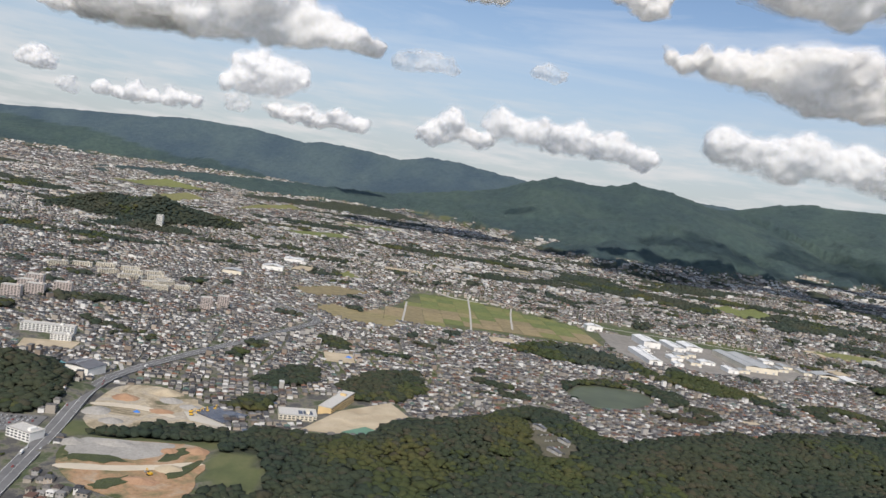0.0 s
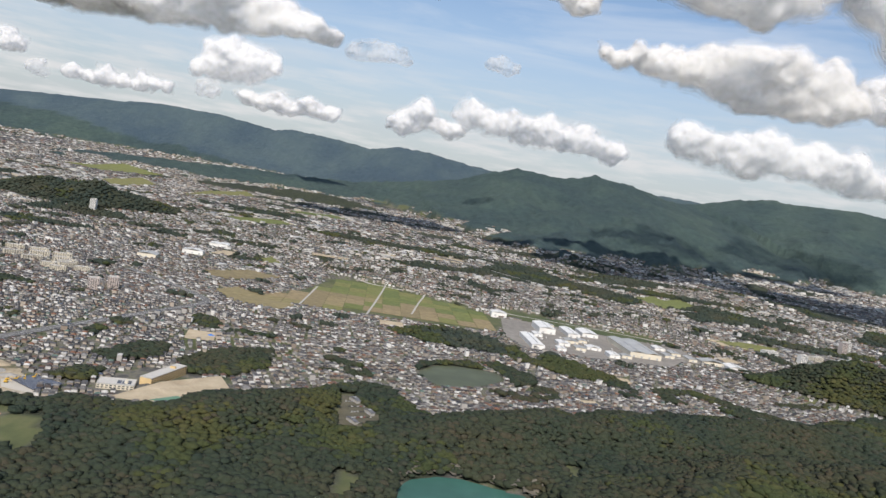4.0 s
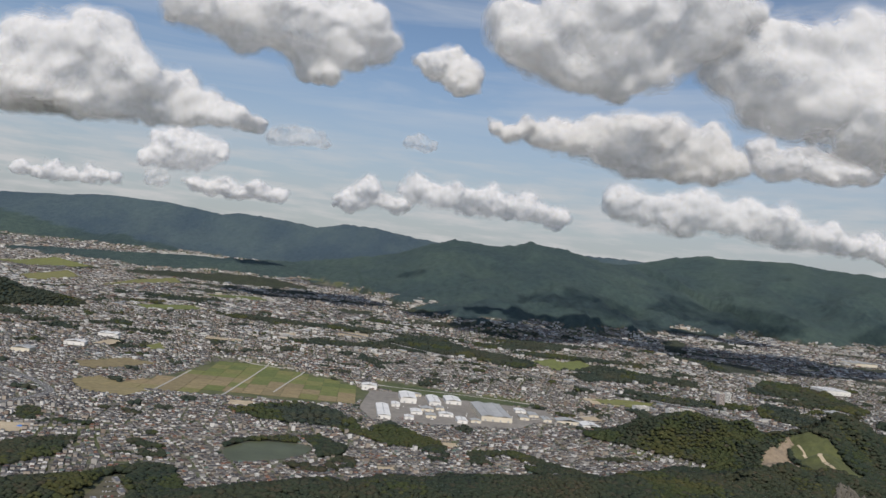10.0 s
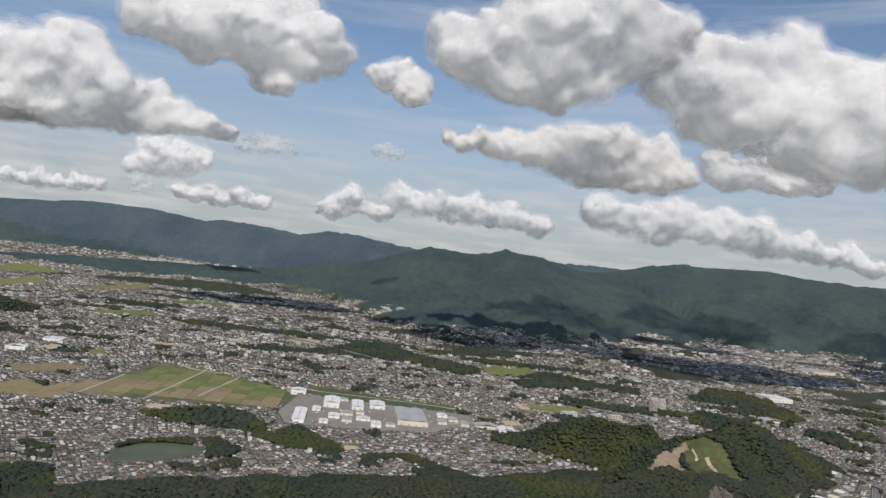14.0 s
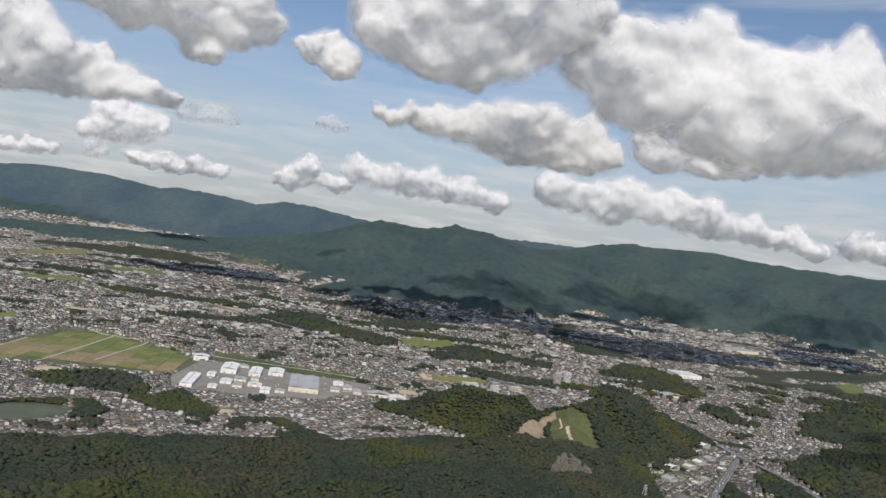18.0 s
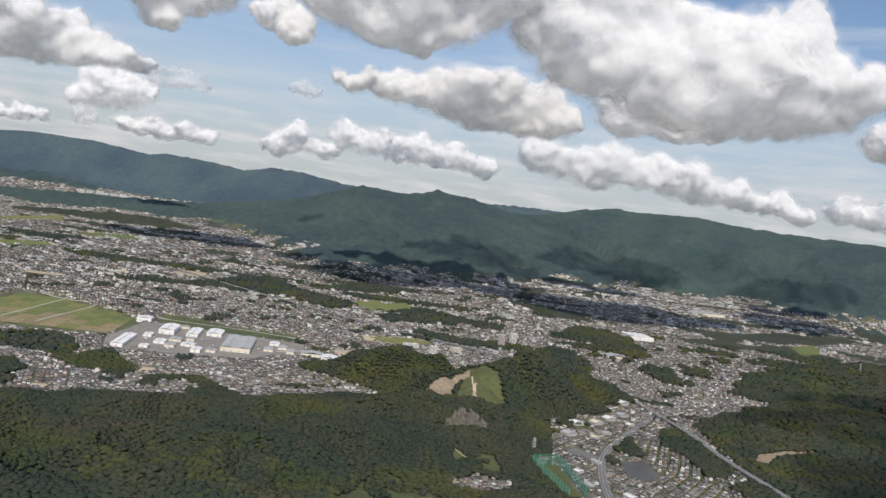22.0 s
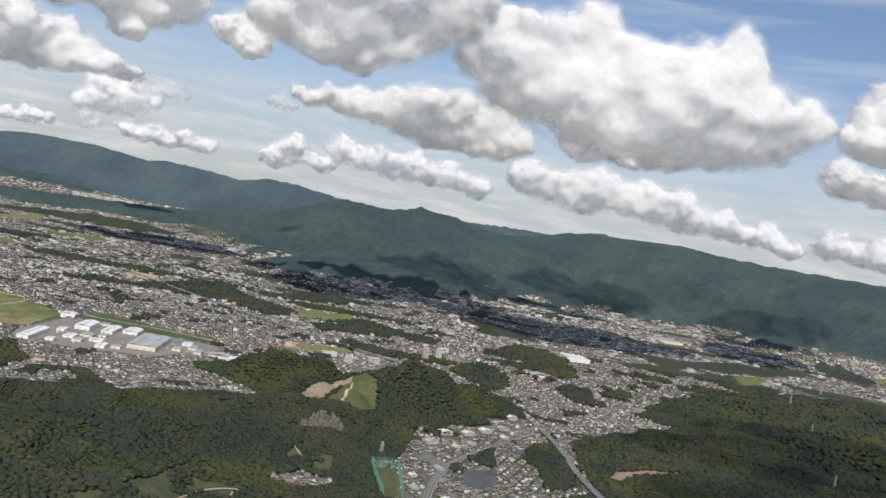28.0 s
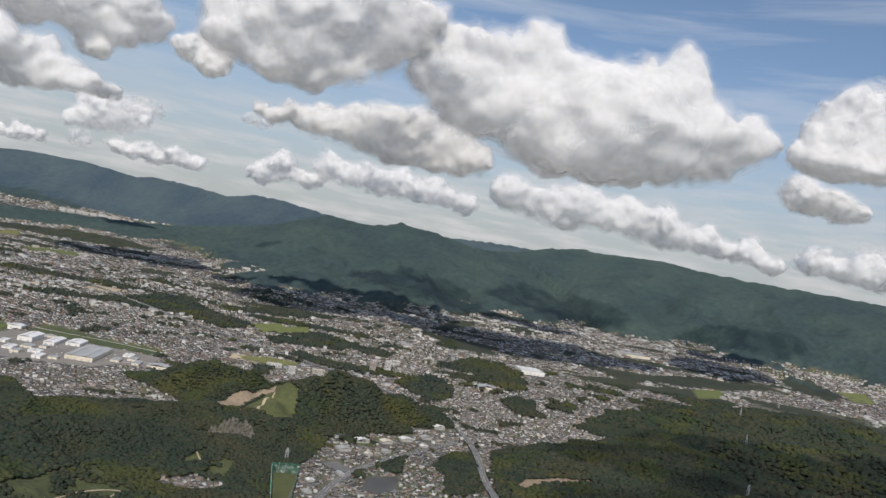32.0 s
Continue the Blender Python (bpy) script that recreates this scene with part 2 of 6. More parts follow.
def leaf_material(name, stops):
    """Foliage: a tint for each crown, leafy grain and relief."""
    m, n, l, b = material(name, 0.9)
    b.inputs["Specular IOR Level"].default_value = 0.2
    g, r = n.new("ShaderNodeNewGeometry"), ramp_node(n, stops)
    l.new(g.outputs["Random Per Island"], r.inputs["Fac"])
    v = ramp_node(n, [(0.3, (0.72, 0.72, 0.72)), (0.7, (1.05, 1.05, 1.0))])
    t = noise_node(n, l, 1.3, 5, 0.75)
    l.new(t.outputs["Fac"], v.inputs["Fac"])
    s = ramp_node(n, [(0.36, (0.64, 0.7, 0.72)), (0.5, (0.84, 0.82, 0.76)), (0.64, (1.02, 0.85, 0.75))])
    l.new(noise_node(n, l, 0.012, 3).outputs["Fac"], s.inputs["Fac"])
    c = mix_node(n, l, 1.0, r.outputs["Color"], v.outputs["Color"], 'MULTIPLY')
    l.new(mix_node(n, l, 1.0, c, s.outputs["Color"], 'MULTIPLY'), b.inputs["Base Color"])
    bp = n.new("ShaderNodeBump")
    bp.inputs["Strength"].default_value, bp.inputs["Distance"].default_value = 0.8, 0.5
    l.new(t.outputs["Fac"], bp.inputs["Height"])
    l.new(bp.outputs["Normal"], b.inputs["Normal"])
    return m


M_LEAF = leaf_material("broadleaf_crown", [(0.0, (0.04, 0.056, 0.041)), (0.4, (0.048, 0.065, 0.045)), (0.75, (0.056, 0.07, 0.048)), (1.0, (0.068, 0.069, 0.052))])
# paler, bluer copy of M_LEAF for the plain: distance haze put into the colour
M_LEAF_HAZED = leaf_material("hazed_crown", [(0.0, (0.044, 0.06, 0.052)), (0.5, (0.052, 0.07, 0.058)), (1.0, (0.066, 0.08, 0.062))])
M_LEAF_LIGHT = leaf_material("bamboo_crown", [(0.0, (0.055, 0.072, 0.034)), (0.6, (0.066, 0.083, 0.036)), (1.0, (0.082, 0.092, 0.042))])
M_GRASS = mottled("rough_grass", (0.05, 0.064, 0.024), (0.115, 0.125, 0.045), 0.16, 0.9, 0.4)
M_MEADOW = mottled("patchy_meadow", (0.032, 0.042, 0.02), (0.082, 0.098, 0.036), 0.09, 0.9, 0.5, big=0.022)
M_DRY = mottled("dry_grass", (0.075, 0.072, 0.05), (0.13, 0.118, 0.08), 0.12, 0.95, 0.4, big=0.03)
M_SAND = mottled("bare_sandy_earth", (0.34, 0.27, 0.18), (0.56, 0.48, 0.35), 0.09, 0.95, 0.3)
M_EARTH = mottled("dry_brown_earth", (0.17, 0.13, 0.09), (0.36, 0.29, 0.21), 0.2, 0.95, 0.4)
M_CLAY = mottled("red_clay", (0.28, 0.15, 0.085), (0.46, 0.3, 0.19), 0.09, 0.95, 0.3)
M_ASPHALT = mottled("worn_asphalt", (0.11, 0.11, 0.112), (0.2, 0.2, 0.2), 0.15, 0.9, 0.1)
M_PAINT = mottled("road_paint", (0.6, 0.6, 0.58), (0.8, 0.8, 0.78), 0.6, 0.8, 0.05)
M_ROCK = mottled("grey_cliff_rock", (0.05, 0.048, 0.04), (0.23, 0.21, 0.175), 0.22, 0.95, 0.9)


def worked_earth(name, stops, scale):
    """Churned building ground: bare soils, gravel and weeds in ragged patches."""
    m, n, l, b = material(name, 0.95)
    t1, t2, t3 = noise_node(n, l, scale, 6, 0.62), noise_node(n, l, scale * 14, 4, 0.7), noise_node(n, l, scale * 3, 3)
    t1.inputs["Distortion"].default_value = 1.2
    r = ramp_node(n, stops)
    l.new(t1.outputs["Fac"], r.inputs["Fac"])
    v = ramp_node(n, [(0.3, (0.68, 0.68, 0.68)), (0.7, (1.1, 1.08, 1.05))])
    l.new(t2.outputs["Fac"], v.inputs["Fac"])
    l.new(mix_node(n, l, 1.0, r.outputs["Color"], v.outputs["Color"], 'MULTIPLY'), b.inputs["Base Color"])
    bp = n.new("ShaderNodeBump")
    bp.inputs["Strength"].default_value, bp.inputs["Distance"].default_value = 0.5, 1.5
    l.new(t3.outputs["Fac"], bp.inputs["Height"])
    l.new(bp.outputs["Normal"], b.inputs["Normal"])
    return m


M_YARD_UP = worked_earth("churned_sandy_yard", [(0.34, (0.13, 0.125, 0.07)), (0.4, (0.3, 0.25, 0.17)), (0.48, (0.48, 0.41, 0.3)), (0.56, (0.4, 0.36, 0.3)), (0.64, (0.5, 0.45, 0.37))], 0.035)
M_YARD_LOW = worked_earth("churned_clay_yard", [(0.36, (0.075, 0.09, 0.035)), (0.42, (0.25, 0.2, 0.11)), (0.5, (0.4, 0.25, 0.145)), (0.56, (0.42, 0.31, 0.21)), (0.62, (0.36, 0.33, 0.28))], 0.03)


def field_material(name, stops):
    m, n, l, b = material(name, 0.9)
    g = n.new("ShaderNodeObjectInfo")
    r = ramp_node(n, stops)
    l.new(g.outputs["Random"], r.inputs["Fac"])
    t = noise_node(n, l, 0.12, 5)
    v = ramp_node(n, [(0.3, (0.7, 0.7, 0.7)), (0.7, (1.15, 1.15, 1.1))])
    l.new(t.outputs["Fac"], v.inputs["Fac"])
    l.new(mix_node(n, l, 1.0, r.outputs["Color"], v.outputs["Color"], 'MULTIPLY'), b.inputs["Base Color"])
    return m


M_FIELD = field_material("rice_field", [(0.0, (0.12, 0.15, 0.045)), (0.6, (0.16, 0.18, 0.055)), (1.0, (0.2, 0.19, 0.07))])
M_DARK_FIELD = field_material("dark_green_field", [(0.0, (0.06, 0.085, 0.035)), (1.0, (0.085, 0.105, 0.04))])
M_STUBBLE = field_material("stubble_field", [(0.0, (0.22, 0.18, 0.1)), (0.6, (0.28, 0.22, 0.125)), (1.0, (0.24, 0.21, 0.1))])


def water_material(name, colour, rough=0.45):
    m, n, l, b = material(name, rough)
    b.inputs["Specular IOR Level"].default_value = 0.25
    t = noise_node(n, l, 0.03, 3)
    r = ramp_node(n, [(0.35, tuple(c * 0.8 for c in colour)), (0.65, tuple(c * 1.15 for c in colour))])
    l.new(t.outputs["Fac"], r.inputs["Fac"])
    l.new(r.outputs["Color"], b.inputs["Base Color"])
    bp = n.new("ShaderNodeBump")
    bp.inputs["Strength"].default_value, bp.inputs["Distance"].default_value = 0.15, 0.3
    l.new(noise_node(n, l, 0.6, 3).outputs["Fac"], bp.inputs["Height"])
    l.new(bp.outputs["Normal"], b.inputs["Normal"])
    return m


M_POND = water_material("green_pond_water", (0.088, 0.102, 0.058))
M_TEAL = water_material("turquoise_quarry_water", (0.05, 0.14, 0.115))


def ground_material():
    """Town ground, grass and woodland floor, told apart by the land-use attribute."""
    m, n, l, b = material("land", 0.95)
    at = n.new("ShaderNodeAttribute")
    at.attribute_name = "landuse"
    sep = n.new("ShaderNodeSeparateColor")
    l.new(at.outputs["Color"], sep.inputs["Color"])
    town = ramp_node(n, [(0.32, (0.05, 0.05, 0.05)), (0.44, (0.085, 0.083, 0.08)), (0.5, (0.16, 0.15, 0.12)), (0.55, (0.085, 0.1, 0.05)), (0.62, (0.05, 0.066, 0.034))])
    l.new(noise_node(n, l, 0.06, 6, 0.7).outputs["Fac"], town.inputs["Fac"])
    grass = ramp_node(n, [(0.3, (0.05, 0.064, 0.028)), (0.5, (0.085, 0.1, 0.042)), (0.7, (0.14, 0.135, 0.065))])
    l.new(noise_node(n, l, 0.03, 6, 0.65).outputs["Fac"], grass.inputs["Fac"])
    w1, w2 = noise_node(n, l, 0.045, 7, 0.72), noise_node(n, l, 0.0035, 4, 0.6)
    wood = ramp_node(n, [(0.32, (0.03, 0.038, 0.024)), (0.5, (0.038, 0.047, 0.028)), (0.68, (0.052, 0.06, 0.032))])
    l.new(w1.outputs["Fac"], wood.inputs["Fac"])
    stand = ramp_node(n, [(0.38, (0.72, 0.78, 0.86)), (0.62, (1.12, 1.08, 1.0))])
    l.new(w2.outputs["Fac"], stand.inputs["Fac"])
    wood_c = mix_node(n, l, 1.0, wood.outputs["Color"], stand.outputs["Color"], 'MULTIPLY')
    c = mix_node(n, l, sep.outputs["Green"], town.outputs["Color"], grass.outputs["Color"])
    # forest of the mountains: cooler and more even, distance haze put into the colour
    haze_near = ramp_node(n, [(0.32, (0.027, 0.051, 0.053)), (0.5, (0.042, 0.073, 0.072)), (0.68, (0.06, 0.097, 0.086))])
    l.new(w1.outputs["Fac"], haze_near.inputs["Fac"])
    haze_far = ramp_node(n, [(0.32, (0.046, 0.077, 0.098)), (0.5, (0.057, 0.092, 0.114)), (0.68, (0.073, 0.108, 0.126))])
    l.new(w1.outputs["Fac"], haze_far.inputs["Fac"])
    kind = mix_node(n, l, at.outputs["Alpha"], haze_far.outputs["Color"], haze_near.outputs["Color"])
    haze_c = mix_node(n, l, 1.0, kind, stand.outputs["Color"], 'MULTIPLY')
    wood_c = mix_node(n, l, sep.outputs["Blue"], wood_c, haze_c)
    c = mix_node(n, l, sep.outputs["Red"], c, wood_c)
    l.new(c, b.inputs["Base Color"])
    bp = n.new("ShaderNodeBump")
    bp.inputs["Distance"].default_value = 9.0
    l.new(sep.outputs["Red"], bp.inputs["Strength"])
    l.new(w1.outputs["Fac"], bp.inputs["Height"])
    l.new(bp.outputs["Normal"], b.inputs["Normal"])
    return m


M_LAND = ground_material()


def cloud_material(name, top, low, high):
    """White vapour: scatters the light, thin where its noise is thin."""
    m = bpy.data.materials.new(name)
    m.use_nodes = True
    n, l = m.node_tree.nodes, m.node_tree.links
    n.clear()
    out, d, t, tr = n.new("ShaderNodeOutputMaterial"), n.new("ShaderNodeBsdfDiffuse"), n.new("ShaderNodeBsdfTranslucent"), n.new("ShaderNodeBsdfTransparent")
    d.inputs["Color"].default_value = t.inputs["Color"].default_value = (0.985, 0.985, 0.985, 1)
    a, s = n.new("ShaderNodeMixShader"), n.new("ShaderNodeMixShader")
    a.inputs["Fac"].default_value = 0.5
    l.new(d.outputs[0], a.inputs[1]), l.new(t.outputs[0], a.inputs[2])
    if top >= 1:
        l.new(a.outputs[0], out.inputs["Surface"])
        return m
    r = n.new("ShaderNodeMapRange")
    r.inputs["From Min"].default_value, r.inputs["From Max"].default_value, r.inputs["To Max"].default_value = low, high, top
    l.new(noise_node(n, l, 0.014, 5, 0.55).outputs["Fac"], r.inputs["Value"])
    l.new(r.outputs["Result"], s.inputs["Fac"])
    l.new(tr.outputs[0], s.inputs[1]), l.new(a.outputs[0], s.inputs[2])
    l.new(s.outputs[0], out.inputs["Surface"])
    return m


CLOUD_LEVELS = (0.50, 0.43, 0.36, 0.29, 0.22, 0.16)
M_CLOUD = [cloud_material("cloud_core", 0.6, 0.0, 0.3), cloud_material("cloud_dense_veil", 0.45, 0.2, 0.5), cloud_material("cloud_veil", 0.34, 0.28, 0.62),
           cloud_material("cloud_thin_veil", 0.28, 0.32, 0.68), cloud_material("cloud_wisp", 0.23, 0.36, 0.7), cloud_material("cloud_haze", 0.18, 0.4, 0.74)]

# ---- plan: hills, woods, pads ----
# crest lines: x, y, crest height over the plain, half width
MOUNTAINS = [
    [(-1250, 2900, 30, 240), (-840, 2920, 50, 300), (-580, 2980, 62, 330), (-400, 3100, 62, 380), (-240, 3300, 65, 520), (37, 3390, 112, 800), (214, 3390, 148, 900),
     (360, 3390, 206, 980), (500, 3390, 250, 1000), (693, 3390, 238, 1000), (790, 3390, 256, 1000), (845, 3388, 281, 1000), (905, 3392, 268, 1000), (1000, 3400, 262, 1000),
     (1110, 3430, 244, 1000), (1200, 3470, 226, 1000), (1320, 3600, 215, 1100)],
    [(1320, 3600, 215, 1100), (1420, 3700, 225, 1150), (1608, 3700, 276, 1150), (1800, 3700, 314, 1180), (1920, 3700, 308, 1180), (2035, 3700, 314, 1150), (2282, 3690, 330, 1150),
     (2378, 3680, 316, 1150), (2662, 3600, 306, 1200), (2975, 3500, 312, 1200), (3300, 3400, 312, 1250), (3800, 3300, 350, 1300), (4700, 3200, 360, 1400)],
    [(-3600, 4350, 170, 700), (-2900, 4430, 185, 700), (-2600, 4450, 195, 700), (-2300, 4450, 225, 650), (-1850, 4450, 255, 600), (-1573, 4450, 286, 560), (-1171, 4450, 280, 520),
     (-862, 4450, 247, 500), (-763, 4450, 266, 500), (-523, 4450, 257, 500), (-279, 4450, 231, 560), (-123, 4450, 272, 600), (61, 4450, 268, 640), (273, 4450, 240, 640),
     (556, 4450, 212, 640), (780, 4560, 205, 600), (1000, 4560, 214, 600), (1370, 4560, 240, 600), (1630, 4560, 246, 600), (1890, 4560, 244, 600), (2400, 4560, 215, 600)],
]
HILLS = [
    [(-90, 385, 5, 45), (-40, 390, 6, 45), (10, 425, 11, 55), (45, 460, 13, 50), (75, 485, 11, 40)],
    [(130, 445, 9, 50), (205, 488, 14, 60), (310, 528, 17, 68), (420, 562, 18, 72), (520, 598, 18, 72), (590, 655, 15, 65), (640, 715, 12, 58)],
    [(240, 300, 18, 120), (400, 380, 30, 150), (560, 450, 26, 150), (640, 560, 18, 110)],
    [(590, 890, 16, 60), (640, 888, 36, 80), (700, 865, 46, 95), (790, 812, 53, 112), (862, 848, 60, 95), (930, 900, 51, 80), (1005, 955, 27, 62)],
    [(640, 640, 16, 90), (720, 680, 26, 90), (780, 740, 40, 90)],
    [(1180, 760, 14, 90), (1350, 880, 26, 140), (1600, 1020, 34, 180), (1900, 1080, 40, 220), (2500, 1050, 44, 260)],
    [(1200, 480, 14, 80), (1400, 600, 26, 180), (1800, 700, 36, 250), (2500, 700, 40, 300)],
    [(1330, 1080, 10, 60), (1500, 1260, 18, 110), (1800, 1400, 24, 150), (2400, 1500, 26, 180)],
    [(-330, 430, 12, 50), (-250, 445, 17, 48), (-225, 440, 12, 36)],
    [(-760, 1600, 26, 80), (-640, 1600, 44, 100), (-560, 1600, 46, 100), (-480, 1610, 22, 70)],
    [(-620, 2560, 16, 90), (-420, 2600, 26, 110), (-220, 2640, 30, 150)],
]
FRONT_WOOD = [(-150, 200), (-90, 335), (-100, 400), (-88, 432), (-66, 436), (-27, 430), (2, 480), (42, 512), (60, 540), (92, 575), (112, 572), (130, 540), (150, 500), (192, 487), (229, 518),
              (311, 560), (371, 579), (403, 592), (447, 590), (481, 596), (500, 625), (547, 683), (583, 708), (617, 697), (650, 760), (690, 775), (838, 700), (882, 716), (871, 640), (860, 596), (836, 590), (880, 420),
              (885, 300), (1118, 290), (1118, -700), (-150, -700)]
QUARRY_WOOD = [(600, 838), (640, 930), (760, 1010), (955, 1075), (1035, 1010), (1020, 920), (965, 835), (885, 785), (862, 720), (845, 700), (700, 700), (690, 790)]
RIGHT_WOOD = [(1112, 820), (1180, 900), (1286, 974), (1735, 1178), (2900, 1320), (2900, -300), (1120, -300), (1112, 500), (1100, 640)]
RIGHT_WOOD_2 = [(1294, 1100), (1494, 1330), (2029, 1560), (2900, 1700), (2900, 1320), (1801, 1255), (1361, 1040)]
LEFT_WOOD = [(-340, 480), (-267, 480), (-250, 494), (-222, 467), (-203, 430), (-208, 408), (-235, 396), (-340, 380)]
BELTS = [
    [(252, 1571), (304, 1733), (388, 1724), (477, 1618), (563, 1567), (607, 1520), (548, 1448), (433, 1516), (311, 1503)],
    [(603, 1583), (695, 1585), (772, 1583), (826, 1542), (788, 1454), (726, 1499), (624, 1478)],
    [(640, 1448), (686, 1477), (786, 1530), (854, 1541), (824, 1433), (746, 1431), (677, 1389)],
    [(138, 627), (134, 650), (137, 692), (164, 715), (190, 738), (206, 714), (197, 702), (172, 703), (150, 690), (136, 655)],
    [(199, 740), (220, 744), (253, 707), (251, 674), (230, 659), (222, 695)],
    [(93, 844), (120, 877), (142, 915), (160, 942), (185, 930), (218, 914), (252, 860), (261, 811), (288, 767), (262, 768), (217, 808), (178, 803), (143, 808)],
    [(277, 832), (296, 863), (319, 822), (354, 784), (363, 748), (328, 738), (296, 740), (269, 763)],
    [(-114, 990), (-92, 985), (-62, 968), (-50, 927), (-77, 938)],
    [(-106, 739), (-86, 747), (-66, 714), (-66, 686), (-80, 690)],
    [(1098, 2201), (1204, 2351), (1185, 2210), (1095, 2015), (1053, 2015)],
    [(1088, 2440), (1237, 2813), (1303, 2811), (1335, 2732), (1232, 2551), (1085, 2371)],
    [(1038, 1471), (1148, 1613), (1215, 1600), (1257, 1444), (1234, 1379), (1174, 1415), (1106, 1440)],
    [(1170, 1226), (1207, 1280), (1244, 1248), (1236, 1169), (1197, 1133)],
    [(1262, 1251), (1323, 1316), (1343, 1296), (1319, 1218)],
    [(952, 1224), (980, 1299), (1030, 1365), (1076, 1294), (1076, 1195), (1034, 1123), (992, 1168)],
    [(1629, 1636), (1746, 1747), (1848, 1653), (1739, 1478), (1660, 1517)],
    [(1646, 1832), (1874, 1990), (2012, 1978), (2094, 1964), (1886, 1811), (1704, 1761)],
    [(2241, 2257), (2425, 2376), (2378, 2081), (2267, 1954), (2210, 2047)],
    [(-172, 386), (-150, 399), (-138, 420), (-104, 419), (-98, 402), (-136, 393)],
    [(406, 690), (400, 727), (430, 746), (470, 690), (500, 640), (520, 660), (500, 700), (440, 765), (385, 745), (385, 690)],
    [(1022, 695), (1051, 781), (1085, 797), (1086, 704), (1085, 637), (1071, 605), (1036, 588), (1039, 668)],
    [(981, 643), (986, 712), (950, 660), (965, 640)],
    [(1050, 560), (1100, 610), (1110, 500), (1070, 480)],
    [(-60, 560), (-30, 620), (0, 640), (10, 580), (-8, 540), (-40, 530)],
    [(-118, 540), (-100, 590), (-80, 600), (-72, 560), (-100, 530)],
    [(-120, 470), (-112, 500), (-92, 500), (-92, 470)],
    [(-480, 700), (-470, 740), (-330, 760), (-330, 735)],
]
# open rice, straw and grass land out in the plain
GREENS = [
    [(-579, 2076), (-578, 2372), (-497, 2514), (-441, 2401), (-528, 2237)], [(-163, 1283), (-150, 1332), (-119, 1272), (-140, 1249)], [(-831, 2134), (-818, 2420), (-698, 2237), (-737, 2013)],
    [(637, 1554), (719, 1641), (727, 1557), (663, 1491)], [(584, 1553), (648, 1614), (680, 1553), (635, 1475)], [(642, 1219), (703, 1249), (772, 1251), (736, 1190), (662, 1179)],
    [(1756, 1731), (1868, 1807), (1825, 1687), (1730, 1623)], [(2429, 2199), (2583, 2285), (2471, 2049), (2383, 2026)], [(-360, 1750), (-250, 1850), (-180, 1790), (-300, 1700)],
    [(-1150, 2500), (-1000, 2720), (-820, 2620), (-960, 2440)], [(-300, 2150), (-160, 2240), (-100, 2150), (-230, 2090)],
]
STRAW = [[(-201, 1092), (-149, 1159), (-88, 1144), (-125, 1076), (-171, 1045)], [(-144, 952), (-125, 998), (-24, 919), (-40, 864), (-104, 881)]]
# level pads: outline, height, material, thing
POND = [(134, 655), (150, 690), (173, 703), (200, 704), (222, 695), (213, 658), (190, 634), (171, 620), (151, 616)]
TEAL = [(128, 340), (130, 390), (150, 404), (165, 410), (190, 402), (212, 396), (212, 350)]
YARD_TOP = [(-178, 395), (-196, 475), (-169, 492), (-139, 474), (-119, 452), (-105, 422), (-140, 424), (-154, 402)]
YARD_LOW = [(-163, 338), (-173, 380), (-136, 387), (-103, 395), (-95, 344), (-95, 320), (-125, 315)]
PLAYGROUND = [(-64, 442), (-47, 490), (-15, 527), (-1, 500), (-27, 446)]
FIELDS = [(-100, 930), (-44, 1060), (-19, 1250), (41, 1270), (210, 1160), (262, 1095), (240, 980), (162, 960), (54, 945), (-44, 935)]
FACTORY = [(258, 1102), (295, 1110), (401, 1100), (480, 1095), (535, 1085), (545, 990), (500, 975), (470, 925), (388, 900), (274, 881), (250, 960)]
GREY_POND = [(944, 619), (981, 636), (978, 584), (952, 557), (940, 575)]
RANGE = [(836, 574), (866, 582), (873, 490), (853, 482)]
LOT = [(76, 512), (83, 520), (113, 479), (100, 443), (85, 442)]
DARK_FIELD = [(259, 1212), (338, 1188), (415, 1165), (491, 1157), (535, 1126), (502, 1100), (412, 1101), (339, 1100), (274, 1129)]
MEADOW = [(600, 330), (612, 357), (632, 366), (655, 418), (676, 470), (688, 487), (702, 462), (730, 440), (780, 430), (812, 416), (822, 400), (822, 330)]
RESERVOIR = [(729, 374), (736, 386), (744, 391), (757, 391), (772, 396), (782, 392), (798, 370), (790, 345), (742, 340), (724, 354)]
SCAR = [(704, 703), (712, 743), (735, 771), (755, 786), (769, 802), (790, 822), (788, 806), (775, 790), (763, 760), (760, 722), (736, 706)]
SCAR_GRASS = [(790, 822), (805, 812), (823, 796), (828, 770), (833, 728), (812, 704), (788, 709), (764, 714), (763, 740), (776, 790), (788, 806)]
SLOPE_GRASS = [(745, 540), (752, 590), (772, 606), (797, 585), (797, 520), (768, 516)]
ROCK = [(738, 632), (752, 652), (766, 674), (779, 684), (788, 676), (795, 660), (797, 640), (788, 646), (771, 644), (752, 634)]
HAMLET = [(736, 474), (750, 496), (770, 514), (802, 500), (800, 480), (760, 466)]
EARTHWORKS = [(1122, 664), (1148, 702), (1195, 722), (1242, 734), (1244, 727), (1190, 706), (1136, 658)]
GRASS_GAPS = [[(-102, 390), (-100, 411), (-87, 409), (-68, 367), (-61, 342), (-89, 329), (-96, 361)], [(90, 345), (91, 388), (108, 384), (106, 350)], [(233, 420), (240, 450), (252, 446), (243, 416)], [(62, 505), (76, 545), (90, 545), (92, 515)]]
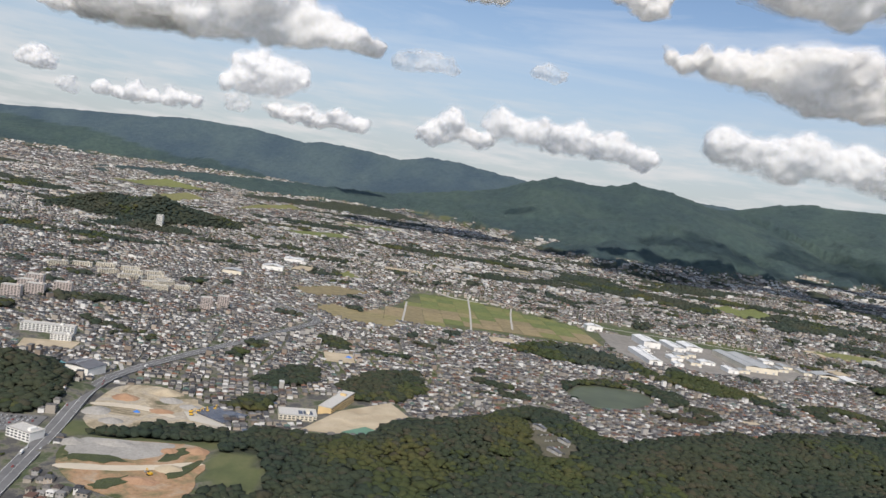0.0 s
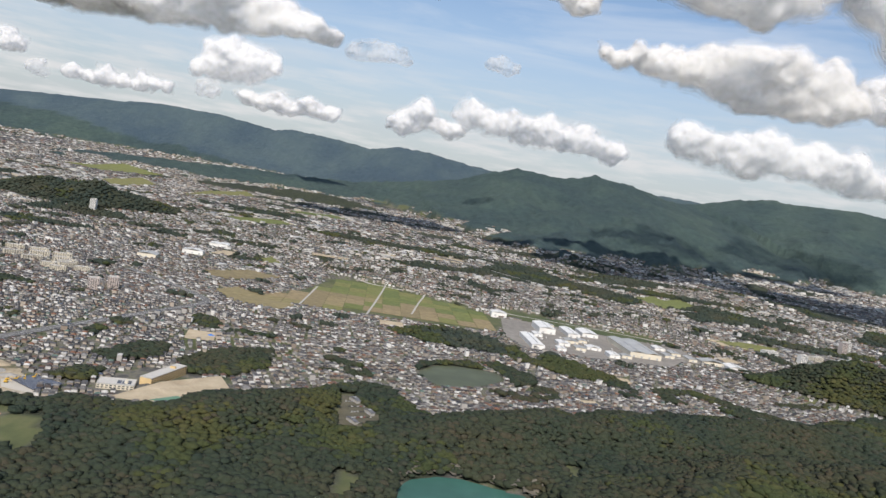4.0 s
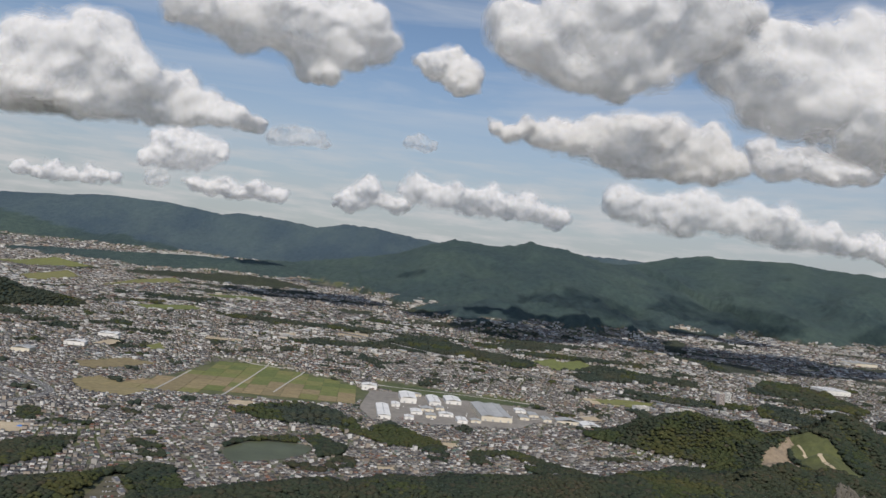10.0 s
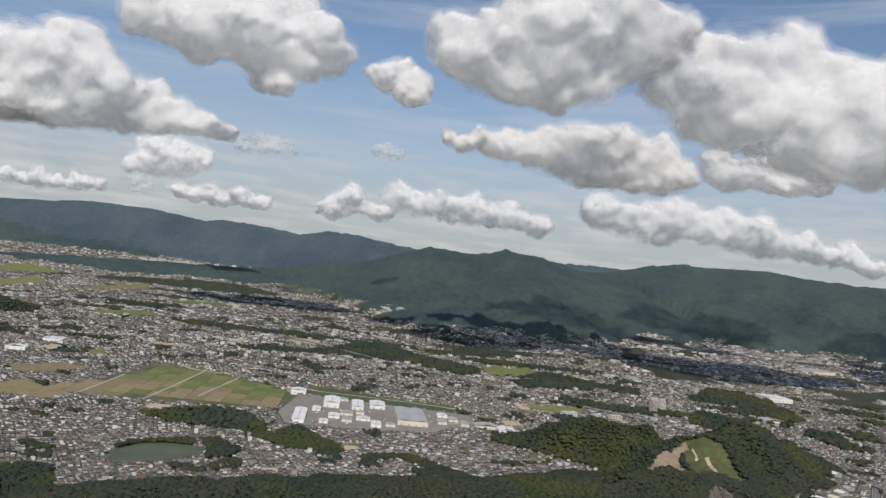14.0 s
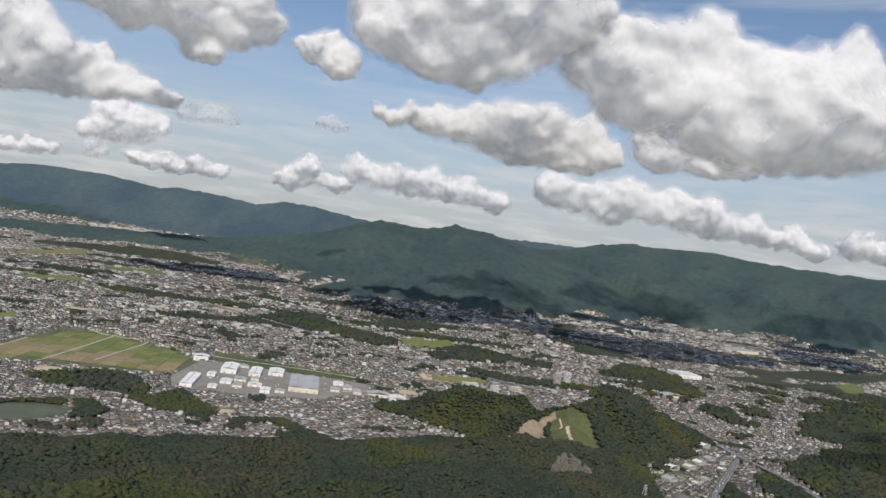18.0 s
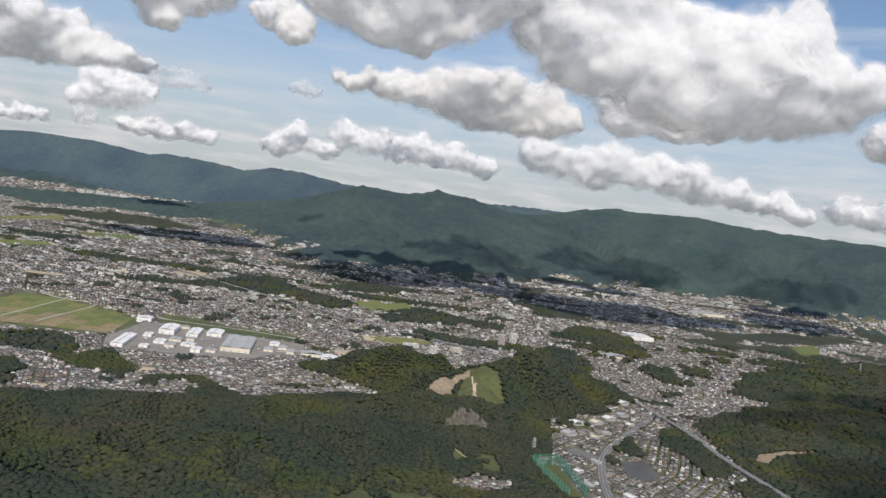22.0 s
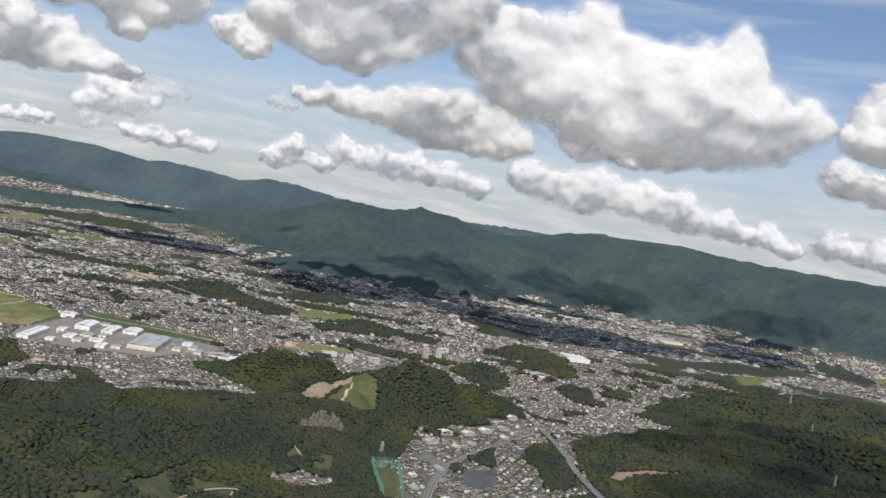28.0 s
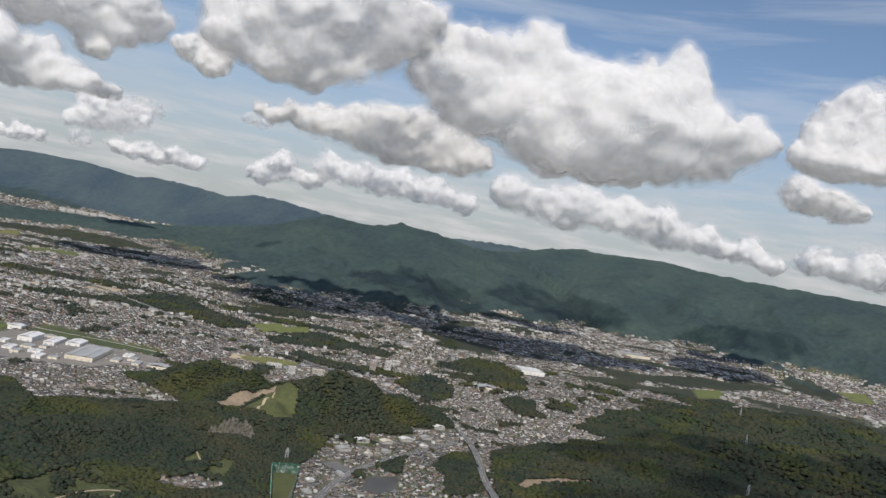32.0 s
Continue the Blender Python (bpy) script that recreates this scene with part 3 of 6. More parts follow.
YARD_GREEN = [(-120, 390), (-105, 420), (-100, 400), (-95, 385)]
CAR_PARK = [(-232, 400), (-198, 406), (-195, 388), (-214, 372)]
SCHOOL_YARD = [(-290, 534), (-258, 552), (-262, 574), (-300, 562)]
# small level grounds: x, y, length, depth, turn, height
GROUNDS = [(98, 902, 30, 36, 0.1, -6.5), (656, 1206, 52, 52, 0.1, -3), (604, 1062, 30, 34, 0.1, -8), (368, 782, 18, 26, 0.1, -5), (185, 1655, 70, 90, 0.1, 20), (-215, 1262, 30, 60, -0.1, 2), (55, 1570, 24, 36, 0.1, 16), (-55, 1425, 70, 28, 0.05, 8),
           (1420, 1915, 60, 50, 0.3, 30), (-70, 655, 26, 34, 0.2, 0), (298, 640, 16, 14, 0.2, 0), (650, 668, 20, 14, 0.2, 13), (905, 634, 24, 34, 0.7, -3)]


def ground_outline(x, y, w, d, a, z):
    c, s = math.cos(a), math.sin(a)
    return [(x + c * u - s * v, y + s * u + c * v) for u, v in ((-w / 2, -d / 2), (w / 2, -d / 2), (w / 2, d / 2), (-w / 2, d / 2))]


FLATS = [(ground_outline(*g), g[5]) for g in GROUNDS] + [(CAR_PARK, 0.5), (SCHOOL_YARD, 0.0)] + [(POND, -1.0), (TEAL, -2.0), (YARD_TOP, 1.0), (YARD_LOW, 2.0), (PLAYGROUND, 2.5), (FIELDS, -9.0), (FACTORY, -7.0), (GREY_POND, -3.0), (RESERVOIR, 0.0), (RANGE, -3.0), (LOT, 6.0), (DARK_FIELD, -8.0)]


def step(a, b, v):
    u = np.clip((v - a) / (b - a), 0, 1)
    return u * u * (3 - 2 * u)


def grown(poly, by):
    c = np.mean(poly, axis=0)
    return [(float(p[0] + (p[0] - c[0]) / np.hypot(*(p - c)) * by), float(p[1] + (p[1] - c[1]) / np.hypot(*(p - c)) * by)) for p in np.array(poly, float)]


def plain(x, y):
    return -9 * np.exp(-((y - 1020) / 220) ** 2) + 24 * step(1250, 1800, y) + 0.036 * np.maximum(y - 1700, 0) + 2.5 * (fbm(x / 260, y / 260, 5, 3) - 0.5)


def rise(x, y):
    """Height over the plain: near hills and mountains apart."""
    near, far = np.zeros(np.shape(x)), np.zeros(np.shape(x))
    wob = fbm(x / 90, y / 90, 11, 4) - 0.5
    gully = 4 * (fbm(x / 75, y / 75, 15, 3) - 0.5)
    for line in HILLS:
        d, v = to_line(line, x, y)
        u = d / v[..., 1] * (1 + 0.7 * wob)
        near = np.maximum(near, v[..., 0] * np.exp(-1.6 * u * u) * (1 + 0.25 * wob + 0.5 * (0.35 - np.abs(gully))))
    n1 = 1 - 2 * np.abs(fbm(x / 360, y / 480, 21, 5) - 0.5)
    n2 = fbm(x / 900, y / 900, 31, 3) - 0.5
    for line in MOUNTAINS:
        d, v = to_line(line, x, y)
        u = d / v[..., 1]
        crest = np.clip(u * 5, 0, 1)
        u = u * (1 + crest * (0.6 * n2 + (0.3 if line is MOUNTAINS[2] else 0.85) * (0.72 - n1)))
        far = np.maximum(far, v[..., 0] * np.clip(1 - u, 0, 1) ** 1.25)
    return near, far


def height(x, y):
    x, y = np.asarray(x, float), np.asarray(y, float)
    near, far = rise(x, y)
    z = plain(x, y) + near + far
    for poly, level in FLATS:
        z = np.where(inside(grown(poly, 7), x, y), level, z)
    return z


def wooded(x, y):
    """1 where trees stand."""
    near, far = rise(x, y)
    w = (near > 7) | (far > 10 + 18 * fbm(x / 160, y / 160, 41, 3))
    for poly in [FRONT_WOOD, QUARRY_WOOD, RIGHT_WOOD, RIGHT_WOOD_2, LEFT_WOOD] + BELTS:
        w |= inside(poly, x, y)
    w |= (fbm(x / 45, y / 38, 51, 5) > 0.71 - 0.035 * np.clip((y - 1000) / 500, 0, 1)) & (y > 600)
    w |= (fbm(x / 240, y / 85, 61, 6) > 0.64 - 0.035 * np.clip((y - 1250) / 600, 0, 1)) & (y > 1250) & (y < 4000)
    for poly in GREENS + STRAW:
        w &= ~inside(poly, x, y)
    for poly, level in FLATS:
        w &= ~inside(grown(poly, 2), x, y)
    clump = fbm(x / 18, y / 18, 45, 4) > 0.56
    for poly in (MEADOW, SLOPE_GRASS, GRASS_GAPS[0]):
        w &= ~inside(poly, x, y) | clump
    for poly in (SCAR, SCAR_GRASS, ROCK, HAMLET, EARTHWORKS, *GRASS_GAPS[1:]):
        w &= ~inside(poly, x, y)
    return w


ROAD = [(-160, 250), (-173, 319), (-181, 361), (-188, 399), (-201, 461), (-203, 514), (-184, 583), (-155, 679), (-122, 802), (-118, 842), (-140, 880), (-190, 930), (-280, 1010)]
HIGHWAY = [(1112, 420), (1106, 516), (1098, 596), (1088, 670), (1089, 765), (1082, 880), (1053, 975), (1000, 1080), (888, 1200), (763, 1270), (640, 1340), (397, 1500), (100, 1700)]
VALLEY_ROAD = [(1079, 876), (1040, 815), (999, 749), (955, 680), (925, 623), (904, 550), (894, 483), (896, 400)]
ROADS = [(ROAD, 9.0), (HIGHWAY, 9.0), (VALLEY_ROAD, 8.0)]


# other large buildings: x, y, length, depth
KEEP_CLEAR = [(585, 1000, 26, 26), (560, 1012, 30, 18), (-297, 592, 40, 9), (-222, 498, 22, 20), (-72, 474, 24, 16), (-52, 505, 10, 46), (-193, 374, 18, 10), (-300, 1132, 28, 26), (-260, 1230, 36, 20), (1280, 1572, 64, 60),
              (1720, 2180, 90, 70), (905, 1290, 14, 12), (935, 1330, 14, 12), (760, 1150, 14, 10), (720, 1180, 30, 14), (805, 1190, 24, 12), (1150, 1320, 44, 26), (905, 700, 24, 16), (893, 738, 20, 14),
              (925, 745, 26, 14), (958, 768, 22, 14), (985, 800, 24, 14), (1015, 835, 24, 12), (960, 725, 16, 10), (938, 700, 14, 9), (1012, 790, 16, 10), (912, 600, 9, 14), (882, 560, 12, 9), (884, 524, 10, 12), (918, 500, 12, 14), (1035, 900, 26, 14), (1062, 930, 20, 12), (890, 642, 12, 10), (860, 484, 16, 5), (-236, 800, 12, 10), (-226, 830, 12, 10), (-553, 1490, 14, 12)]


YARD_GAP = [(-192, 378), (-95, 390), (-95, 426), (-150, 408), (-190, 404)]


def open_town(x, y):
    """Where houses may stand."""
    near, far = rise(x, y)
    ok = ~wooded(x, y) & (near < 24) & (far < 35)
    for poly, level in FLATS:
        ok &= ~inside(grown(poly, 3), x, y)
    for poly in (MEADOW, YARD_GAP, SCAR, SCAR_GRASS, SLOPE_GRASS, ROCK, EARTHWORKS, *GRASS_GAPS, *GREENS, *STRAW):
        ok &= ~inside(poly, x, y)
    for line, width in ROADS:
        d, _ = to_line([(*p, 0) for p in line], x, y)
        ok &= d > width / 2 + 3.5
    for bx, by, bw, bd in KEEP_CLEAR:
        ok &= np.hypot(x - bx, y - by) > max(bw, bd) * 0.62 + 2
    return ok


# halls of the works: x, y, length, depth, height
BIG_WHITE = [(255, 1122, 24, 20, 7), (284, 938, 17, 80, 6), (317, 1053, 24, 52, 9), (357, 1057, 18, 56, 6), (387, 1075, 24, 40, 6), (392, 932, 14, 22, 5), (330, 962, 16, 22, 4), (372, 962, 20, 14, 4),
             (320, 918, 12, 14, 4), (490, 1050, 16, 18, 4), (585, 1000, 26, 26, 5), (300, 1000, 12, 20, 4)]
BIG_GREY = [(440, 1006, 44, 100, 8), (350, 944, 14, 16, 4), (346, 988, 18, 18, 4), (365, 1004, 12, 14, 4), (488, 1000, 14, 20, 4), (506, 1028, 14, 22, 4), (522, 1004, 12, 24, 4), (556, 1012, 36, 20, 5), (330, 1095, 18, 10, 4), (412, 940, 14, 12, 4)]


# ---- ground ----
def spacing(stops):
    out = [stops[0][0]]
    for (a, da), (b, db) in zip(stops, stops[1:]):
        v = a
        while v < b - 1e-6:
            v += da + (db - da) * (v - a) / (b - a)
            out.append(min(v, b))
    return np.unique(np.round(out, 3))


gx = spacing([(-5200, 120), (-1500, 24), (-350, 8), (1250, 8), (2000, 18), (3200, 30), (5600, 120)])
gy = spacing([(-1200, 60), (150, 12), (300, 6), (1000, 8), (2000, 18), (4600, 20), (4900, 60)])
GX, GY = np.meshgrid(gx, gy)
GZ = height(GX, GY)
WOOD = wooded(GX, GY)
# tree canopy on the far slopes
GZ = GZ + np.where(WOOD & (GY > 1900), 9 * (vnoise(GX / 26, GY / 26, 71) - 0.5) + 5 * (vnoise(GX / 11, GY / 11, 72) - 0.5), 0)
nx, ny = len(gx), len(gy)
idx = np.arange(nx * ny).reshape(ny, nx)
q = np.stack([idx[:-1, :-1], idx[:-1, 1:], idx[1:, 1:], idx[1:, :-1]], -1).reshape(-1, 4)
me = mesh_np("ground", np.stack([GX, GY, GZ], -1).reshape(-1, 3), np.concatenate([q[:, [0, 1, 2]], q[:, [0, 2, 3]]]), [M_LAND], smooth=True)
near_g, far_g = rise(GX, GY)
GRASS = (fbm(GX / 120, GY / 120, 81, 4) > 0.66) & ~WOOD
for poly in (MEADOW, YARD_GAP, SCAR, SCAR_GRASS, SLOPE_GRASS, *GRASS_GAPS, *GREENS, *STRAW, DARK_FIELD, FIELDS, LOT):
    GRASS |= inside(poly, GX, GY)
GRASS |= (far_g > 12) & ~WOOD
use = np.zeros((nx * ny, 4), np.float32)
# blue: mountain forest with painted haze; alpha 0: the bluer tint round the far range
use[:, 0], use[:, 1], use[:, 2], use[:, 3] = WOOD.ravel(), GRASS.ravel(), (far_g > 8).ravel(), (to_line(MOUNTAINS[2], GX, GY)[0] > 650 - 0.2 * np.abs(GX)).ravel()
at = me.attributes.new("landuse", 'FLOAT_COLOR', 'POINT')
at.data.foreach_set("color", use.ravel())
ground = tagged(new("ground", me), "wide plain rising to wooded hills and mountains", "ground", kind="structure")


def ground_z(x, y):
    """Height of the ground mesh, by its grid."""
    x, y = np.asarray(x, float), np.asarray(y, float)
    i = np.clip(np.searchsorted(gx, x) - 1, 0, nx - 2)
    j = np.clip(np.searchsorted(gy, y) - 1, 0, ny - 2)
    u, v = (x - gx[i]) / (gx[i + 1] - gx[i]), (y - gy[j]) / (gy[j + 1] - gy[j])
    return (GZ[j, i] * (1 - u) + GZ[j, i + 1] * u) * (1 - v) + (GZ[j + 1, i] * (1 - u) + GZ[j + 1, i + 1] * u) * v


def flat_sheet(name, poly, z, mat, label, category, kind="", thick=0.5):
    """A level sheet with a skirt."""
    bm = bmesh.new()
    top = [bm.verts.new((x, y, z)) for x, y in poly]
    low = [bm.verts.new((x, y, z - thick)) for x, y in poly]
    f = bm.faces.new(top)
    for k in range(len(poly)):
        bm.faces.new((top[k], low[k], low[(k + 1) % len(poly)], top[(k + 1) % len(poly)]))
    bmesh.ops.recalc_face_normals(bm, faces=bm.faces)
    if f.normal.z < 0:
        bmesh.ops.reverse_faces(bm, faces=bm.faces)
    bmesh.ops.triangulate(bm, faces=[f])
    me = bpy.data.meshes.new(name)
    bm.to_mesh(me)
    bm.free()
    me.materials.append(mat)
    return tagged(new(name, me), label, category, kind=kind)


def ragged(poly, seed, amount=1.2):
    """A natural outline: rounded corners and small wobbles."""
    rr = np.random.default_rng(seed)
    p = np.array(poly, float)
    for _ in range(2):
        q = np.roll(p, -1, 0)
        p = np.stack([p * 0.75 + q * 0.25, p * 0.25 + q * 0.75], 1).reshape(-1, 2)
    return [tuple(map(float, v)) for v in p + rr.normal(0, amount, p.shape) * 0.6]


def along(line, gap):
    """Points every gap metres along a smooth line, with headings."""
    p = np.array(line, float)
    for _ in range(3):
        p = np.concatenate([p[:1], np.stack([p[:-1] * 0.75 + p[1:] * 0.25, p[:-1] * 0.25 + p[1:] * 0.75], 1).reshape(-1, 2), p[-1:]])
    s = np.concatenate([[0], np.cumsum(np.hypot(*np.diff(p, axis=0).T))])
    t = np.arange(0, s[-1], gap)
    xy = np.stack([np.interp(t, s, p[:, 0]), np.interp(t, s, p[:, 1])], 1)
    g = np.gradient(xy, axis=0)
    return xy, np.arctan2(g[:, 1], g[:, 0])


def ribbon(line, width, lift, offset=0.0, gap=8.0, thick=0.6):
    xy, a = along(line, gap)
    nrm = np.stack([-np.sin(a), np.cos(a)], 1)
    z = ground_z(xy[:, 0], xy[:, 1])
    z = np.convolve(np.pad(z, 4, mode="edge"), np.ones(9) / 9, "valid") + lift
    V = []
    for side, dz in ((-0.5, -thick), (-0.5, 0), (0.5, 0), (0.5, -thick)):
        V.append(np.column_stack([xy + nrm * (offset + side * width), z + dz]))
    V = np.stack(V, 1).reshape(-1, 3)
    T = []
    for k in range(len(xy) - 1):
        for e in range(3):
            i = 4 * k + e
            T += [(i, i + 1, i + 5), (i, i + 5, i + 4)]
    return V, np.array(T)[:, ::-1]


# ---- roads ----
def road(name, line, width, label, lift=0.8):
    V, T = ribbon(line, width, lift, thick=1.6)
    ob = tagged(new(name, mesh_np(name, V, T, [M_ASPHALT])), label, "road", kind="structure")
    for off in (-width * 0.46, 0.0, width * 0.46):
        V, T = ribbon(line, 0.16, lift + 0.05, off, thick=0.03)
        mark = new("lane_line", mesh_np("lane_line", V, T, [M_PAINT]))
        mark.parent = ob
    return ob


road("road", ROAD, 9.0, "wide grey dual road with white lane lines through the town")
road("motorway", HIGHWAY, 9.0, "raised grey motorway curving past wooded hills", 3.0)
road("valley_road", VALLEY_ROAD, 8.0, "grey valley road with a pale forecourt beside it")

# ---- water, yards, fields ----
flat_sheet("pond", ragged(POND, 3, 0.6), -0.6, M_POND, "still olive-green pond with stone banks between houses and trees", "pond", "structure")
flat_sheet("quarry_lake", ragged(TEAL, 4, 0.8), -1.6, M_TEAL, "turquoise quarry lake below bare cliffs", "lake", "structure")
flat_sheet("grey_pond", GREY_POND, -2.6, water_material("grey_pond_water", (0.085, 0.085, 0.08)), "dull grey pond beside the valley road", "pond", "structure")
flat_sheet("upper_yard", ragged(YARD_TOP, 1), 1.4, M_YARD_UP, "sandy building yard with heaps and tracks", "yard", "structure")
flat_sheet("lower_yard", ragged(YARD_LOW, 2), 2.4, M_YARD_LOW, "red clay building ground with bare tracks", "yard", "structure")
flat_sheet("school_ground", PLAYGROUND, 2.9, M_SAND, "pale sandy school sports ground below the hill", "sports ground", "structure")
flat_sheet("factory_ground", FACTORY, -6.6, mottled("works_concrete", (0.16, 0.15, 0.14), (0.3, 0.28, 0.25), 0.12, 0.9, 0.1), "grey concrete yard of the factory", "yard", "structure")
flat_sheet("car_park", CAR_PARK, 0.9, M_ASPHALT, "grey car park at the foot of a wooded knoll", "car park", "structure")
flat_sheet("school_yard", SCHOOL_YARD, 0.4, M_SAND, "pale sandy yard before a white school", "yard", "structure")
for g in GROUNDS:
    flat_sheet("sandy_ground", ground_outline(*g), g[5] + 0.4, M_SAND if g[0] != 905 else M_ASPHALT, "bare pale ground among the houses", "ground", "structure")
flat_sheet("driving_range", RANGE, -2.6, M_GRASS, "light green golf driving range lawn", "lawn", "structure")
flat_sheet("parking_lot", LOT, 6.4, M_DRY, "dull gravel parking lot in a wood clearing", "parking lot", "structure")


def parcels(poly, z, angle, w, d, names, crop=M_FIELD):
    """Rows of fields inside an outline."""
    c, s = math.cos(angle), math.sin(angle)
    cx, cy = np.mean(poly, axis=0)
    k = 0
    for i in range(-12, 13):
        for j in range(-12, 13):
            u0, v0 = i * w, j * d
            corners = [(u0 + 0.3, v0 + 0.3), (u0 + w - 0.3, v0 + 0.3), (u0 + w - 0.3, v0 + d - 0.3), (u0 + 0.3, v0 + d - 0.3)]
            pts = [(cx + c * u - s * v, cy + s * u + c * v) for u, v in corners]
            if inside(poly, [p[0] for p in pts], [p[1] for p in pts]).sum() >= 3:
                flat_sheet(names, pts, z, M_STUBBLE if pts[0][1] < 1085 - 0.25 * abs(pts[0][0] - 60) and (i * 7 + j * 3) % 5 else crop, "rice or fallow field, green to straw brown", "field", thick=0.4)
                ob = bpy.context.scene.collection.objects[-1]
                tagged(ob, group="fields of the plain")
                k += 1


parcels(FIELDS, -8.4, 0.06, 27, 38, "field")
parcels(DARK_FIELD, -7.4, -0.3, 40, 24, "field", M_DARK_FIELD)

# ---- houses ----
BOX_T = np.array([(0, 1, 5), (0, 5, 4), (1, 2, 6), (1, 6, 5), (2, 3, 7), (2, 7, 6), (3, 0, 4), (3, 4, 7)])


def houses_mesh(x, y, z, ang, w, d, h, rise_h, flat):
    """Walls and hipped or flat roofs for many houses in one mesh."""
    n = len(x)
    c, s = np.cos(ang), np.sin(ang)

    def put(u, v, zz):
        return np.stack([x + c * u - s * v, y + s * u + c * v, zz], -1)
    hw, hd = w / 2, d / 2
    wall = [put(su * hw, sv * hd, z + (h if k else -1.5)) for k in (0, 1) for su, sv in ((-1, -1), (1, -1), (1, 1), (-1, 1))]
    o = np.where(flat, 0.0, 0.35)
    ridge = np.where(flat, hw, np.maximum(hw - hd * 0.75, 0.2))
    inset = np.where(flat, hd, 0.08)
    eave = [put(su * (hw + o), sv * (hd + o), z + h - 0.1) for su, sv in ((-1, -1), (1, -1), (1, 1), (-1, 1))]
    top = [put(su * ridge, sv * inset, z + h + np.where(flat, 0.25, rise_h)) for su, sv in ((-1, -1), (1, -1), (1, 1), (-1, 1))]
    V = np.stack(wall + eave + top, 1).reshape(-1, 3)
    base = (np.arange(n) * 16)[:, None, None]
    walls = (BOX_T[None] + base).reshape(-1, 3)
    roof_t = np.concatenate([BOX_T + 8, [(12, 13, 14), (12, 14, 15)]])
    roofs = (roof_t[None] + base).reshape(-1, 3)
    return V, np.concatenate([walls, roofs]), np.concatenate([np.zeros(len(walls)), np.ones(len(roofs))])


def town_lots(x0, x1, y0, y1, cell, sx, sy, seed):
    """House lots in rotated blocks with streets between."""
    r = np.random.default_rng(seed)
    cs = []
    for i, cx in enumerate(np.arange(x0 - cell, x1 + cell, cell)):
        for j, cy in enumerate(np.arange(y0 - cell, y1 + cell, cell)):
            cs.append((cx + r.uniform(-0.35, 0.35) * cell, cy + r.uniform(-0.35, 0.35) * cell))
    cs = np.array(cs)
    X, Y, A = [], [], []
    for k, (cx, cy) in enumerate(cs):
        a = (fbm(cx / 500, cy / 500, 91, 2) - 0.5) * 3.0 + r.uniform(-0.15, 0.15)
        m = int(cell * 1.1 / sx)
        i, j = np.meshgrid(np.arange(-m, m + 1), np.arange(-m, m + 1))
        i, j = i.ravel(), j.ravel()
        u = i * sx + r.uniform(-0.12, 0.12, i.size) * sx + (np.floor(i / 7) * 3.0)
        v = j * sy + (np.floor(j / 2) * 3.2) + r.uniform(-0.1, 0.1, i.size) * sy
        px, py = cx + math.cos(a) * u - math.sin(a) * v, cy + math.sin(a) * u + math.cos(a) * v
        near = np.argsort(np.hypot(cs[:, 0] - cx, cs[:, 1] - cy))[:14]
        dist = np.hypot(px[:, None] - cs[near, 0], py[:, None] - cs[near, 1])
        own = (dist.argmin(1) == 0) & (np.sort(dist, 1)[:, 1] - dist[:, 0] > 4)
        keep = own & (px > x0) & (px < x1) & (py > y0) & (py < y1) & (r.random(i.size) > 0.06)
        X.append(px[keep]), Y.append(py[keep]), A.append(np.full(keep.sum(), a))
    X, Y, A = map(np.concatenate, (X, Y, A))
    ok = open_town(X, Y)
    return X[ok], Y[ok], A[ok]


OWN_HOUSES = []


def town(name, box, cell, sx, sy, seed, big, label, own=()):
    x, y, a = town_lots(*box, cell, sx, sy, seed)
    r = np.random.default_rng(seed + 100)
    n = len(x)
    a = a + np.where(r.random(n) < 0.35, math.pi / 2, 0) + r.normal(0, 0.03, n)
    w, d = sx * r.uniform(0.62, 0.86, n), sy * r.uniform(0.55, 0.8, n)
    h = r.choice([1.3, 2.1, 2.3, 2.5], n) * (1 + (big - 1) * 0.5)
    flat = r.random(n) < 0.16
    block = r.random(n) < (0.02 + 0.09 * (fbm(x / 200, y / 200, 95, 2) > 0.56))
    h = np.where(block, h * r.uniform(1.2, 2.6, n), h)
    w, d = np.where(block, w * 1.5, w), np.where(block, d * 1.15, d)
    flat |= block
    if own:
        mine = np.zeros(n, bool)
        for x0, x1, y0, y1 in own:
            mine |= (x > x0) & (x < x1) & (y > y0) & (y < y1)
        pick = np.flatnonzero(mine)
        pick = pick[np.argsort(y[pick])][:300]
        mine[:] = False
        mine[pick] = True
        for k in pick:
            OWN_HOUSES.append((x[k], y[k], a[k], w[k], d[k], h[k], d[k] * 0.26, bool(flat[k])))
        x, y, a, w, d, h, flat = (v[~mine] for v in (x, y, a, w, d, h, flat))
    V, T, I = houses_mesh(x, y, ground_z(x, y), a, w, d, h, d * 0.26, flat)
    return tagged(new(name, mesh_np(name, V, T, [M_WALL, M_ROOF], I)), label, "houses", kind="stuff")


town("near_houses", (-420, 1480, 300, 1150), 80, 4.5, 4.6, 11, 1.0, "close rows of small tiled and flat-roofed houses", [(-260, -90, 290, 400), (730, 830, 455, 520), (880, 1110, 430, 545)])
town("middle_houses", (-1100, 1900, 1150, 1750), 130, 6.8, 6.2, 12, 1.3, "dense grey and white houses of the plain")
town("left_houses", (-1100, -420, 300, 1150), 110, 5.8, 5.6, 15, 1.2, "dense houses and flats at the town's edge")
town("far_houses", (-2000, 3000, 1750, 2900), 200, 11.0, 9.4, 13, 1.6, "far houses and flats below the mountains")
